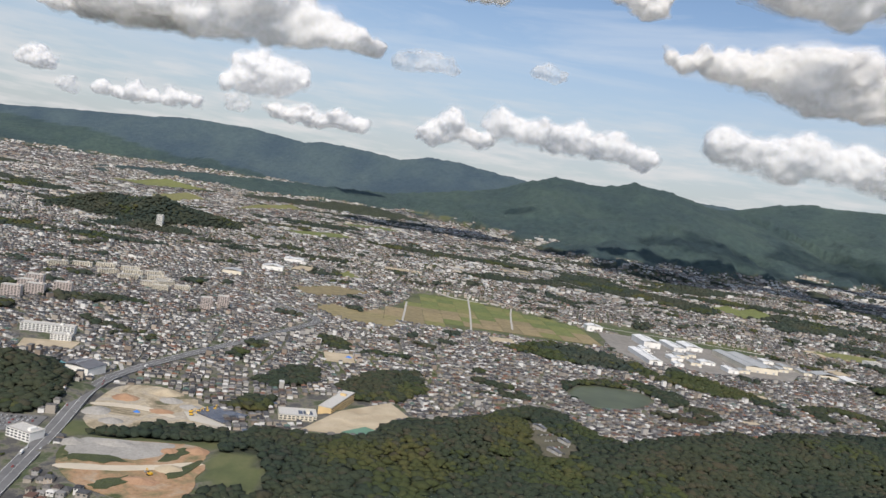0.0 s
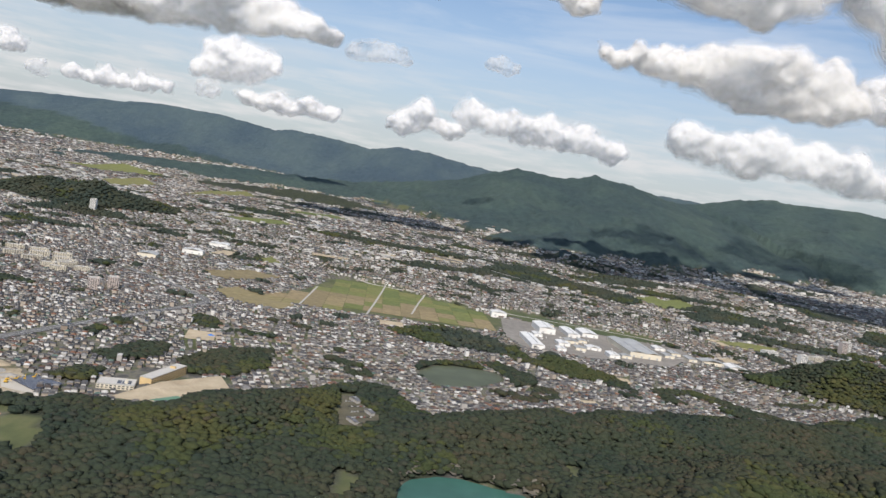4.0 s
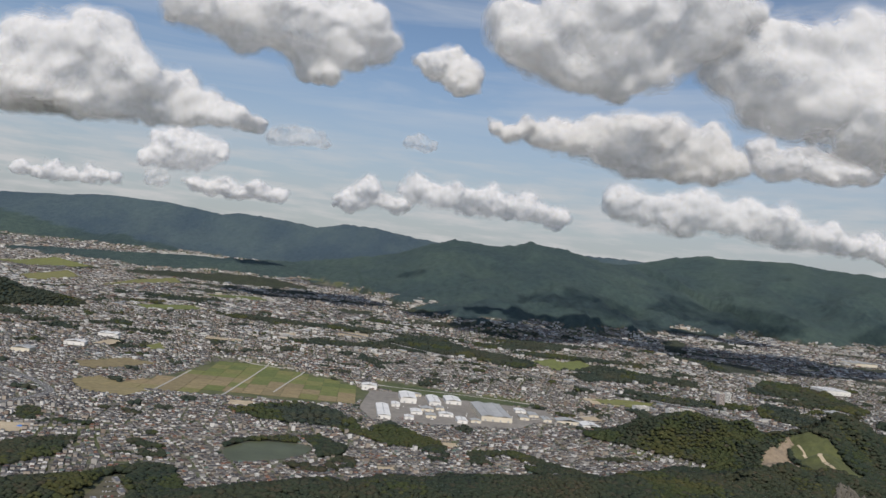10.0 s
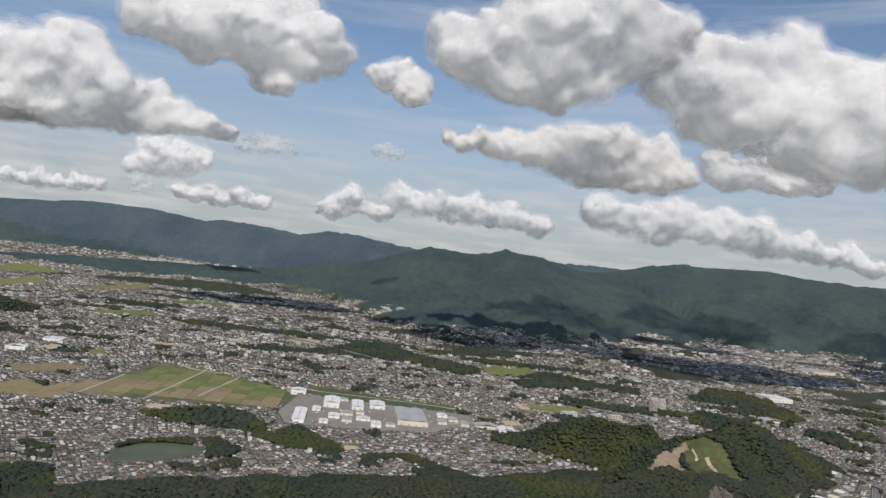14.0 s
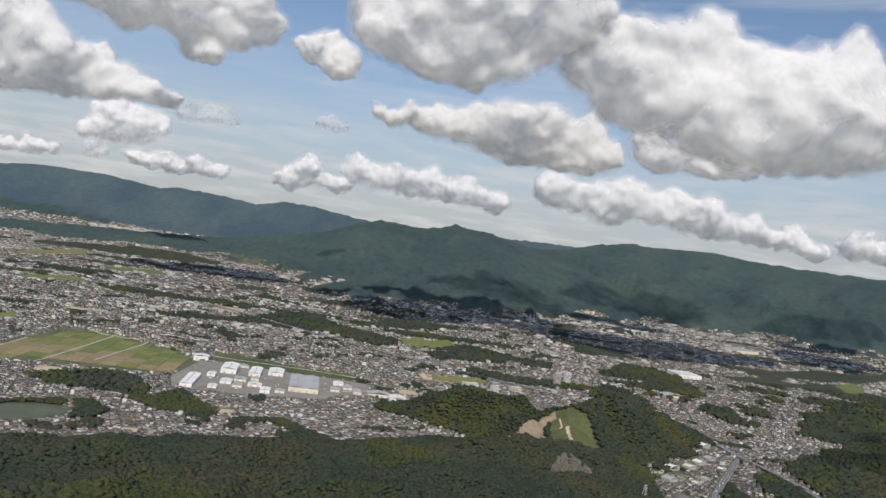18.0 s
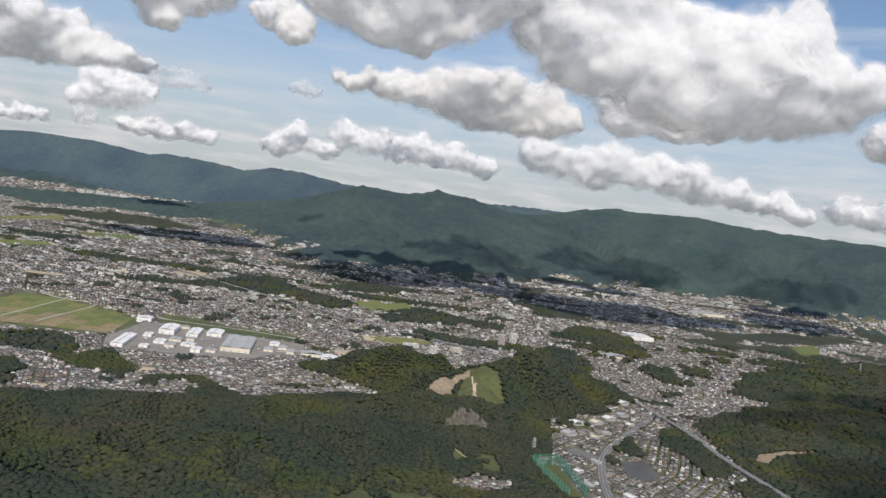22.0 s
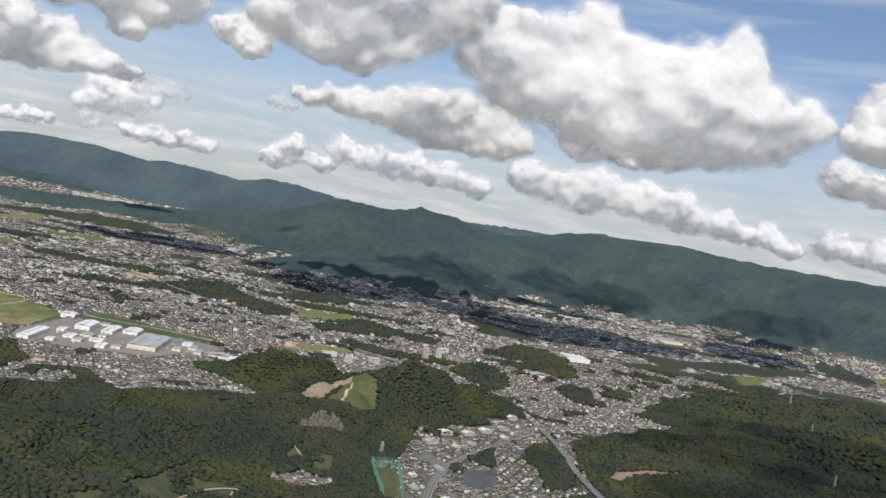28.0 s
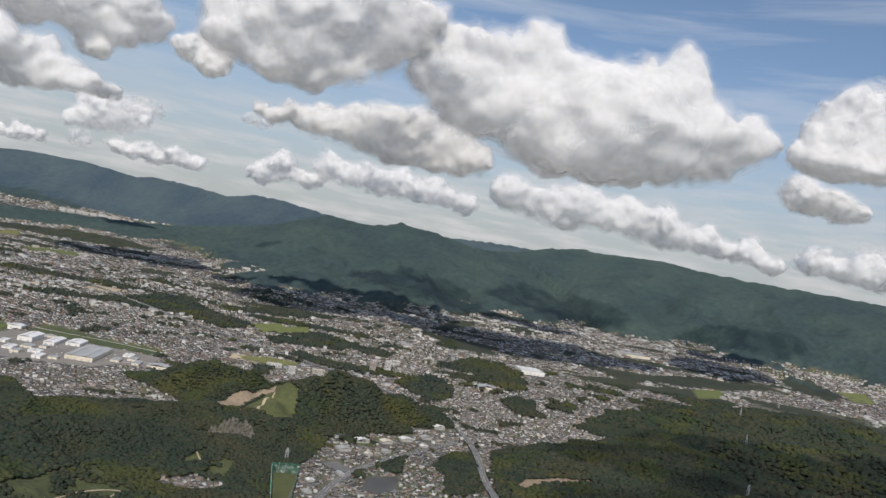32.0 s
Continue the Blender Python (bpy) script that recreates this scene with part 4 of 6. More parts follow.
town("farthest_houses", (-2600, -100, 2900, 4200), 260, 20.0, 15.0, 14, 2.4, "hazy buildings of the far valley")

# ---- woods ----
def crown_template(seed, sub):
    bm = bmesh.new()
    bmesh.ops.create_icosphere(bm, subdivisions=sub, radius=1.0)
    r = np.random.default_rng(seed)
    V = np.array([v.co for v in bm.verts])
    T = np.array([[v.index for v in f.verts] for f in bm.faces])
    bm.free()
    k = r.normal(0, 1, (7, 3))
    k /= np.linalg.norm(k, axis=1)[:, None]
    T = T[V[T].mean(1)[:, 2] > -0.55]
    bump = np.max(np.clip(V @ k.T, 0, 1) ** 3, axis=1)
    V = V * (0.74 + 0.4 * bump + r.uniform(-0.3, 0.3, len(V)))[:, None]
    V[:, 2] = np.where(V[:, 2] < -0.35, -0.35 + (V[:, 2] + 0.35) * 0.3, V[:, 2])
    return V, T


OWN_TREES = []


def wood(name, box, gap, size, sub, seed, label, mats, test=None, own=()):
    x0, x1, y0, y1 = box
    r = np.random.default_rng(seed)
    x, y = np.meshgrid(np.arange(x0, x1, gap), np.arange(y0, y1, gap))
    x, y = x.ravel() + r.uniform(-0.5, 0.5, x.size) * gap, y.ravel() + r.uniform(-0.5, 0.5, x.size) * gap
    m = wooded(x, y)
    if test is not None:
        m &= test(x, y)
    if own:
        k = m & (x > own[0]) & (x < own[1]) & (y > own[2]) & (y < own[3])
        OWN_TREES.extend(zip(x[k], y[k]))
        m &= ~k
    x, y = x[m], y[m]
    for line, width in ROADS:
        d, _ = to_line([(*p, 0) for p in line], x, y)
        k = d > width / 2 + gap * 0.6
        x, y = x[k], y[k]
    n = len(x)
    z = ground_z(x, y)
    s = size * r.uniform(0.6, 1.25, n) * (0.8 + 0.5 * vnoise(x / 40, y / 40, 97))
    a, kind = r.uniform(0, 6.28, n), r.integers(0, 5, n)
    light = (fbm(x / 60, y / 60, 99, 3) + r.normal(0, 0.06, n)) > 0.63
    Vs, Ts, Is, base = [], [], [], 0
    for k in range(5):
        V, T = crown_template(seed * 10 + k, sub)
        q = np.flatnonzero(kind == k)
        if not len(q):
            continue
        c, si = np.cos(a[q])[:, None], np.sin(a[q])[:, None]
        sc = s[q][:, None]
        X = x[q][:, None] + sc * (c * V[:, 0] - si * V[:, 1])
        Y = y[q][:, None] + sc * (si * V[:, 0] + c * V[:, 1])
        Z = z[q][:, None] + sc * (V[:, 2] * 0.54 + 0.62)
        Vs.append(np.stack([X, Y, Z], -1).reshape(-1, 3))
        Ts.append((T[None] + (base + np.arange(len(q)) * len(V))[:, None, None]).reshape(-1, 3))
        Is.append(np.repeat(light[q].astype(int), len(T)))
        base += len(q) * len(V)
    me = mesh_np(name, np.concatenate(Vs), np.concatenate(Ts), mats, np.concatenate(Is), smooth=True)
    print(name, n, len(me.polygons))
    return tagged(new(name, me), label, "trees", kind="stuff")


LEAVES = [M_LEAF, M_LEAF_LIGHT]
wood("front_woods", (-340, 900, 275, 800), 2.8, 3.3, 1, 5, "dense dark green broadleaf woods on low hills", LEAVES, own=(205, 275, 318, 372))
wood("hill_woods", (560, 1120, 420, 1120), 3.5, 3.7, 1, 6, "dense woods on the quarry hill", LEAVES, lambda x, y: (x > 900) | (y > 800))
wood("right_woods", (1100, 2100, 330, 1600), 6.8, 6.4, 1, 7, "dark woods on farther rolling hills", LEAVES, lambda x, y: ((x > 1120) | (y > 1120)) & ~((x < 1520) & (y < 1150)))
wood("motorway_woods", (1100, 1520, 390, 1150), 4.2, 4.4, 1, 9, "dark woods beside the motorway", LEAVES, lambda x, y: x > 1120)
wood("plain_woods", (-1100, 1100, 540, 2000), 6.5, 4.4, 1, 8, "belts of trees between the houses", [M_LEAF_HAZED, M_LEAF_LIGHT], lambda x, y: ((y > 800) & (x < 560)) | (y > 1120) | ((x < -340)))



def garden_trees(n, seed, area=None):
    """Small trees and hedges between the houses."""
    r = np.random.default_rng(seed)
    x, y = r.uniform(-700, 1500, n), 300 + 1500 * r.random(n) ** 1.3
    if area:
        x, y = r.uniform(area[0], area[1], n), r.uniform(area[2], area[3], n)
    ok = open_town(x, y)
    x, y = x[ok], y[ok]
    V, T = crown_template(777, 1)
    s = (r.uniform(0.5, 1.3, len(x)) * (1 + np.clip(y - 700, 0, 900) / 700))[:, None]
    z = ground_z(x, y)
    P = np.stack([x[:, None] + s * V[:, 0], y[:, None] + s * V[:, 1], z[:, None] + s * (V[:, 2] + 0.9)], -1).reshape(-1, 3)
    F = (T[None] + (np.arange(len(x)) * len(V))[:, None, None]).reshape(-1, 3)
    return tagged(new("garden_trees", mesh_np("garden_trees", P, F, [M_LEAF_LIGHT], smooth=True)), "small garden trees and hedges between houses", "trees", kind="stuff")


garden_trees(14000, 44)
garden_trees(16000, 46, (-1300, 2500, 1250, 2650))
garden_trees(3200, 45, (850, 1115, 430, 780))

# ---- clouds ----
def noise3(shape, cells, r):
    """Smooth random field on a grid."""
    n = [max(2, int(math.ceil(s / cells)) + 2) for s in shape]
    g = r.random(n).astype(np.float32)
    for ax, s in enumerate(shape):
        t = np.arange(s) / cells
        i = np.floor(t).astype(int)
        f = t - i
        f = (f * f * (3 - 2 * f)).astype(np.float32)
        f = f.reshape([-1 if k == ax else 1 for k in range(3)])
        g = np.take(g, i, axis=ax) * (1 - f) + np.take(g, i + 1, axis=ax) * f
    return g


def surface_nets(f, level):
    """Closed surface where f falls through level: vertices in cell units, quads as triangles."""
    s = f > level
    c = np.zeros([d - 1 for d in f.shape], int)
    for i in (0, 1):
        for j in (0, 1):
            for k in (0, 1):
                c += s[i:f.shape[0] - 1 + i, j:f.shape[1] - 1 + j, k:f.shape[2] - 1 + k]
    cell = (c > 0) & (c < 8)
    ids = np.full(cell.shape, -1)
    ids[cell] = np.arange(cell.sum())
    I = np.argwhere(cell)
    acc, cnt = np.zeros(I.shape), np.zeros(len(I))
    corners = [(i, j, k) for i in (0, 1) for j in (0, 1) for k in (0, 1)]
    for a in corners:
        for ax in range(3):
            if a[ax] == 0:
                b = list(a)
                b[ax] = 1
                fa, fb = f[tuple((I + a).T)], f[tuple((I + b).T)]
                x = (fa > level) != (fb > level)
                t = np.where(x, (level - fa) / np.where(x, fb - fa, 1), 0)
                p = np.array(a, float)[None] + t[:, None] * np.eye(3)[ax]
                acc += np.where(x[:, None], p, 0)
                cnt += x
    V = I + acc / cnt[:, None]
    T = []
    for ax in range(3):
        o = [k for k in range(3) if k != ax]
        d = np.diff(s.astype(np.int8), axis=ax)
        e = np.argwhere(d != 0)
        e = e[(e[:, o[0]] > 0) & (e[:, o[1]] > 0) & (e[:, o[0]] < cell.shape[o[0]]) & (e[:, o[1]] < cell.shape[o[1]])]
        flip = d[tuple(e.T)] > 0
        u, v = np.eye(3, dtype=int)[o[0]], np.eye(3, dtype=int)[o[1]]
        q = np.stack([ids[tuple((e - u - v).T)], ids[tuple((e - v).T)], ids[tuple(e.T)], ids[tuple((e - u).T)]], 1)
        if ax == 1:
            flip = ~flip
        q[flip] = q[flip][:, ::-1]
        T += [q[:, [0, 1, 2]], q[:, [0, 2, 3]]]
    return V, np.concatenate(T)


def largest(V, T):
    """The biggest connected piece of a mesh."""
    lab = np.arange(len(V))
    e = np.concatenate([T[:, [0, 1]], T[:, [1, 2]], T[:, [2, 0]]])
    for _ in range(60):
        m = np.minimum(lab[e[:, 0]], lab[e[:, 1]])
        new_lab = lab.copy()
        np.minimum.at(new_lab, e[:, 0], m)
        np.minimum.at(new_lab, e[:, 1], m)
        new_lab = new_lab[new_lab]
        if (new_lab == lab).all():
            break
        lab = new_lab
    ids, n = np.unique(lab, return_counts=True)
    keep = lab == ids[n.argmax()]
    remap = np.cumsum(keep) - 1
    return V[keep], remap[T[keep[T[:, 0]]]]


def cloud(y0, puffs, seed, depth=1.0, thin=False, label="white cumulus cloud with a soft grey base"):
    """Puffs are (x, z, radius) about the depth y0; smaller billows grow on them, and thinning veils of vapour lie round the core."""
    r = np.random.default_rng(seed)
    P = [(x, y0 + r.uniform(-0.6, 0.6) * rr * depth, z, rr) for x, z, rr in puffs]
    for p, q in itertools.combinations(list(P), 2):
        if 0.8 * max(p[3], q[3]) < math.dist(p[:3], q[:3]) < 1.5 * (p[3] + q[3]):
            P.append(((p[0] + q[0]) / 2, (p[1] + q[1]) / 2, (p[2] + q[2]) / 2 - 0.15 * min(p[3], q[3]), 0.42 * (p[3] + q[3])))
    P = np.array(P, float)
    main = len(P)
    low = np.min(P[:, 2] - 0.55 * P[:, 3])
    extra = []
    for p in P:
        for _ in range(9):
            d = r.normal(0, 1, 3)
            d /= np.linalg.norm(d)
            d[2] = abs(d[2]) * 1.1 - 0.3
            extra.append((*(p[:3] + d * p[3] * r.uniform(0.55, 0.9)), p[3] * r.uniform(0.2, 0.45)))
    P = np.concatenate([P, extra])
    lo, hi = (P[:, :3] - P[:, 3:] * 1.9).min(0), (P[:, :3] + P[:, 3:] * 1.9).max(0)
    rad = float(np.median(P[:main, 3]))
    h = max(4.0, rad / 18, float((np.prod(hi - lo) / (90000 if thin else 330000)) ** (1 / 3)))
    n = np.ceil((hi - lo) / h).astype(int) + 2
    X, Y, Z = np.meshgrid(*[(lo[k] + h * np.arange(n[k])).astype(np.float32) for k in range(3)], indexing="ij")
    Z0 = Z
    for wave, amp in ((1.3, 0.7), (0.55, 0.3), (0.24, 0.12)):
        if rad * wave / h > 1.3:
            X, Y, Z = (A + rad * amp * (noise3(tuple(n), rad * wave / h, r) - 0.5) for A in (X, Y, Z))
    f = np.zeros(n, np.float32)
    for px, py, pz, rr in P:
        k = tuple(slice(max(0, int((c - 2.5 * rr - l) / h)), int((c + 2.5 * rr - l) / h) + 2) for c, l in zip((px, py, pz), lo))
        d2 = ((X[k] - px) ** 2 + (Y[k] - py) ** 2 + ((Z[k] - pz) * 1.1) ** 2) / (rr * rr)
        f[k] += np.exp(-3.0 * d2)
    f = np.sqrt(np.minimum(f, 1.6)) * 0.9
    near = np.clip(f * 2.5, 0, 1)
    for wave, amp in ((0.6, 0.14), (0.28, 0.1), (0.13, 0.06)):
        if rad * wave / h > 1.1:
            f += near * amp * (noise3(tuple(n), rad * wave / h, r) - 0.5) * 2
    f -= 0.5 * np.clip((low + 0.35 * rad - Z0) / (1.1 * rad), 0, 1.4)      # the base thins out
    edge = np.zeros(n, bool)
    edge[1:-1, 1:-1, 1:-1] = True
    f = np.where(edge, f, -1)
    ob = None
    for k, level in enumerate(CLOUD_LEVELS):
        if thin and k not in (2, 4):
            continue
        V, T = surface_nets(f, level)
        V, T = largest(V, T) if k < 2 else (V, T)
        name = "cloud" if ob is None else "veil"
        o = new(name, mesh_np(name, lo + V * h, T, [M_CLOUD[k]], smooth=True))
        if ob is None:
            ob = tagged(o, label, "cloud", "clouds")
        else:
            o.parent = ob
    return ob


HEAP, FAINT, OVER = "white heaped cumulus cloud with a soft grey base", "small ragged white cloud", "unseen thin high cloud, added to cast a soft shadow"
cloud(1350, [(910, 700, 75), (1010, 730, 65), (1130, 730, 75), (1230, 700, 75), (1370, 710, 80), (1450, 730, 75), (1320, 610, 110), (1130, 600, 110), (980, 640, 85), (1490, 620, 85), (1590, 620, 75),
             (1660, 630, 35), (1400, 540, 60), (1230, 530, 75), (1520, 560, 50)], 201, label=HEAP)
cloud(1750, [(470, 570, 25), (540, 560, 35), (630, 560, 50), (730, 560, 65), (830, 580, 70), (920, 590, 65), (1000, 570, 65), (920, 530, 65), (1050, 530, 55), (800, 530, 55), (950, 490, 30)], 202, label=HEAP)
cloud(1950, [(1250, 600, 65), (1350, 600, 70), (1450, 590, 65), (1530, 580, 40)], 203)
cloud(3850, [(1350, 670, 70), (1440, 660, 110), (1650, 620, 130), (1840, 650, 130), (2030, 640, 130), (2240, 610, 130), (2440, 580, 110), (2600, 550, 80), (2800, 570, 90), (2910, 520, 80)], 204, label="long bank of white cumulus cloud over the mountains")
cloud(3850, [(3190, 590, 110), (3420, 600, 130), (3630, 570, 145), (3830, 570, 130)], 205, label="long bank of white cumulus cloud over the mountains")
cloud(4600, [(300, 680, 105), (510, 650, 120), (740, 640, 120), (970, 610, 120), (1200, 580, 95)], 206, label="long bank of white cumulus cloud over the mountains")
cloud(4600, [(-140, 530, 90), (-20, 630, 100), (180, 540, 70)], 207, label=FAINT)
cloud(4700, [(-1290, 750, 180), (-1100, 770, 125), (-1450, 660, 70), (-990, 720, 55)], 208, label=HEAP)
cloud(4700, [(-1360, 550, 75), (-1110, 550, 75), (-930, 540, 95), (-710, 540, 85), (-570, 530, 55)], 209)
cloud(4700, [(-2420, 510, 70), (-2210, 510, 65), (-2000, 510, 80), (-1780, 530, 70), (-1600, 520, 55)], 210)
cloud(4700, [(-2630, 640, 95), (-2560, 640, 60), (-2690, 630, 45)], 211, label=FAINT)
cloud(2600, [(-1140, 800, 120), (-1010, 840, 120), (-870, 870, 110), (-920, 720, 120), (-740, 760, 100), (-1050, 670, 110), (-600, 730, 80), (-500, 670, 70), (-390, 640, 60), (-310, 640, 35), (-650, 650, 80),
             (-810, 650, 100), (-1210, 680, 160)], 212, label=HEAP)
cloud(2600, [(-1410, 630, 60), (-1260, 630, 75), (-1100, 650, 75), (-1000, 630, 50)], 213)
cloud(1700, [(-290, 750, 65), (-190, 740, 80), (-80, 740, 80), (30, 750, 80), (120, 750, 75), (180, 720, 50), (10, 660, 45), (50, 620, 35), (-130, 690, 45), (-90, 810, 80), (60, 820, 70)], 214, label=HEAP)
cloud(1350, [(480, 690, 75), (590, 680, 90), (700, 710, 90), (810, 740, 90), (890, 760, 55), (620, 610, 55), (670, 580, 35), (540, 630, 55), (730, 640, 50), (450, 630, 40), (600, 780, 90), (740, 800, 80)], 215, label=HEAP)
cloud(1600, [(330, 680, 40), (380, 650, 40), (310, 650, 35), (380, 610, 30), (280, 660, 25)], 216, label=FAINT)
cloud(1500, [(1930, 790, 70), (1900, 730, 55), (1990, 780, 95), (1860, 650, 60), (1970, 650, 70), (1800, 680, 25), (2080, 740, 90)], 217)
cloud(1900, [(2060, 630, 65), (2150, 610, 65), (2220, 610, 40)], 218, label=FAINT)
cloud(2400, [(-130, 580, 55), (-40, 570, 35), (-200, 560, 35)], 219, thin=True, label=FAINT)
cloud(2500, [(280, 620, 40), (320, 610, 30), (240, 620, 25)], 220, thin=True, label=FAINT)
# unseen high overhead, added to shade the mountain flanks and the motorway woods
for k, (y0, puffs) in enumerate((
        (1150, [(700, 1500, 80), (800, 1500, 120), (900, 1500, 150), (1010, 1500, 140), (1090, 1500, 80)]), (1320, [(880, 1500, 70), (980, 1500, 100), (1060, 1500, 90)]),
        (1480, [(1300, 1500, 90), (1420, 1500, 130), (1560, 1500, 140), (1690, 1500, 100)]), (1280, [(1440, 1500, 80), (1540, 1500, 90), (1640, 1500, 70)]),
        (1370, [(2060, 1500, 80), (2180, 1500, 110), (2320, 1500, 120), (2450, 1500, 80)]),
        (-420, [(1170, 900, 85), (1290, 900, 95), (1420, 900, 90), (1600, 900, 90), (1720, 900, 90)]), (-250, [(1180, 900, 85), (1300, 900, 95), (1440, 900, 90), (1580, 900, 95), (1710, 900, 80)]),
        (-80, [(1230, 900, 75), (1350, 900, 85), (1480, 900, 80)]), (60, [(1390, 900, 80), (1520, 900, 80), (1680, 900, 80), (1790, 900, 80)]))):
    cloud(y0, puffs, 240 + k, depth=1.6, thin=True, label=OVER)

# ---- buildings of their own ----
def sheet(name, colour, rough=0.5, grain=0.4, bump=0.1):
    return mottled(name, tuple(c * 0.86 for c in colour), colour, grain, rough, bump)


M_WHITE = sheet("white_render", (0.8, 0.79, 0.76), 0.8)
M_WHITE_ROOF = sheet("white_sheet_roof", (0.82, 0.82, 0.81), 0.45)
M_GREY_ROOF = sheet("grey_sheet_roof", (0.42, 0.43, 0.43), 0.5)
M_DARK_ROOF = sheet("dark_slate_roof", (0.15, 0.155, 0.17), 0.6)
M_CREAM = sheet("cream_render", (0.72, 0.66, 0.54), 0.85)
M_YELLOW = sheet("ochre_render", (0.68, 0.5, 0.26), 0.85)
M_PINK = sheet("pink_grey_render", (0.6, 0.52, 0.48), 0.85)
M_TEAL_ROOF = sheet("teal_sheet_roof", (0.12, 0.36, 0.38), 0.5)
M_BLUE = sheet("blue_tarpaulin", (0.05, 0.2, 0.6), 0.5)
M_GLASS = material("dark_window", 0.15)[0]
M_GLASS.node_tree.nodes["Principled BSDF"].inputs["Base Color"].default_value = (0.05, 0.06, 0.07, 1)
M_STEEL = sheet("grey_steel", (0.4, 0.41, 0.42), 0.4)
M_SOLAR = sheet("blue_black_panel", (0.08, 0.09, 0.12), 0.25)


def plain_mesh(name, bm, mat):
    me = bpy.data.meshes.new(name)
    bm.to_mesh(me)
    bm.free()
    me.materials.append(mat)
    return me


def thing(name, x, y, turn, label, category, group="", z=None):
    ob = new(name)
    ob.empty_display_size = 2
    z = float(ground_z(x, y)) if z is None else z
    ob.matrix_basis = Matrix.Translation((x, y, z)) @ Matrix.Rotation(turn, 4, 'Z')
    return tagged(ob, label, category, group)


def child(name, me, parent, loc=(0, 0, 0), turn=0.0, label=""):
    ob = new(name, me)
    ob.parent = parent
    ob.location, ob.rotation_euler = loc, (0, 0, turn)
    return tagged(ob, label=label)


WINDOW_ME = {}


def window_mesh(w, h):
    key = (round(w, 2), round(h, 2))
    if key not in WINDOW_ME:
        WINDOW_ME[key] = plain_mesh("window", box_bm((-w / 2, -0.09, -h / 2), (w / 2, 0.05, h / 2)), M_GLASS)
    return WINDOW_ME[key]


def flats(name, x, y, w, d, floors, turn, wall, label, category, bays=None, group="", roof=M_CONC, storey=1.45, z=None):
    """A storeyed building: walls, floor bands, parapet roof, stair head, windows in bays."""
    h = floors * storey + 0.5
    ob = thing(name, x, y, turn, label, category, group, z)
    part("wall", box_bm((-w / 2, -d / 2, -2), (w / 2, d / 2, h)), wall, ob)
    bm = box_bm((-w / 2 - 0.15, -d / 2 - 0.15, h), (w / 2 + 0.15, d / 2 + 0.15, h + 0.12))
    for lo, hi in (((-w / 2 - 0.15, -d / 2 - 0.15), (w / 2 + 0.15, -d / 2 + 0.1)), ((-w / 2 - 0.15, d / 2 - 0.1), (w / 2 + 0.15, d / 2 + 0.15)),
                   ((-w / 2 - 0.15, -d / 2 + 0.1), (-w / 2 + 0.1, d / 2 - 0.1)), ((w / 2 - 0.1, -d / 2 + 0.1), (w / 2 + 0.15, d / 2 - 0.1))):
        box_bm((*lo, h + 0.12), (*hi, h + 0.45), bm)
    part("roof", bm, roof, ob)
    part("stair_head", box_bm((w * 0.22, -d * 0.25, h + 0.12), (w * 0.22 + 2.2, d * 0.2, h + 1.5)), wall, ob)
    bays = bays or max(3, int(w / 2.2))
    bw = w / bays
    me = window_mesh(bw * 0.62, storey * 0.5)
    for f in range(floors):
        zz = 0.3 + (f + 0.5) * storey
        part("balcony_band", box_bm((-w / 2 + 0.1, -d / 2 - 0.42, zz - storey * 0.5), (w / 2 - 0.1, -d / 2 - 0.02, zz - storey * 0.5 + 0.42)), wall, ob)
        for k in range(bays):
            child("window", me, ob, (-w / 2 + (k + 0.5) * bw, -d / 2 - 0.02, zz + 0.12))
    return ob


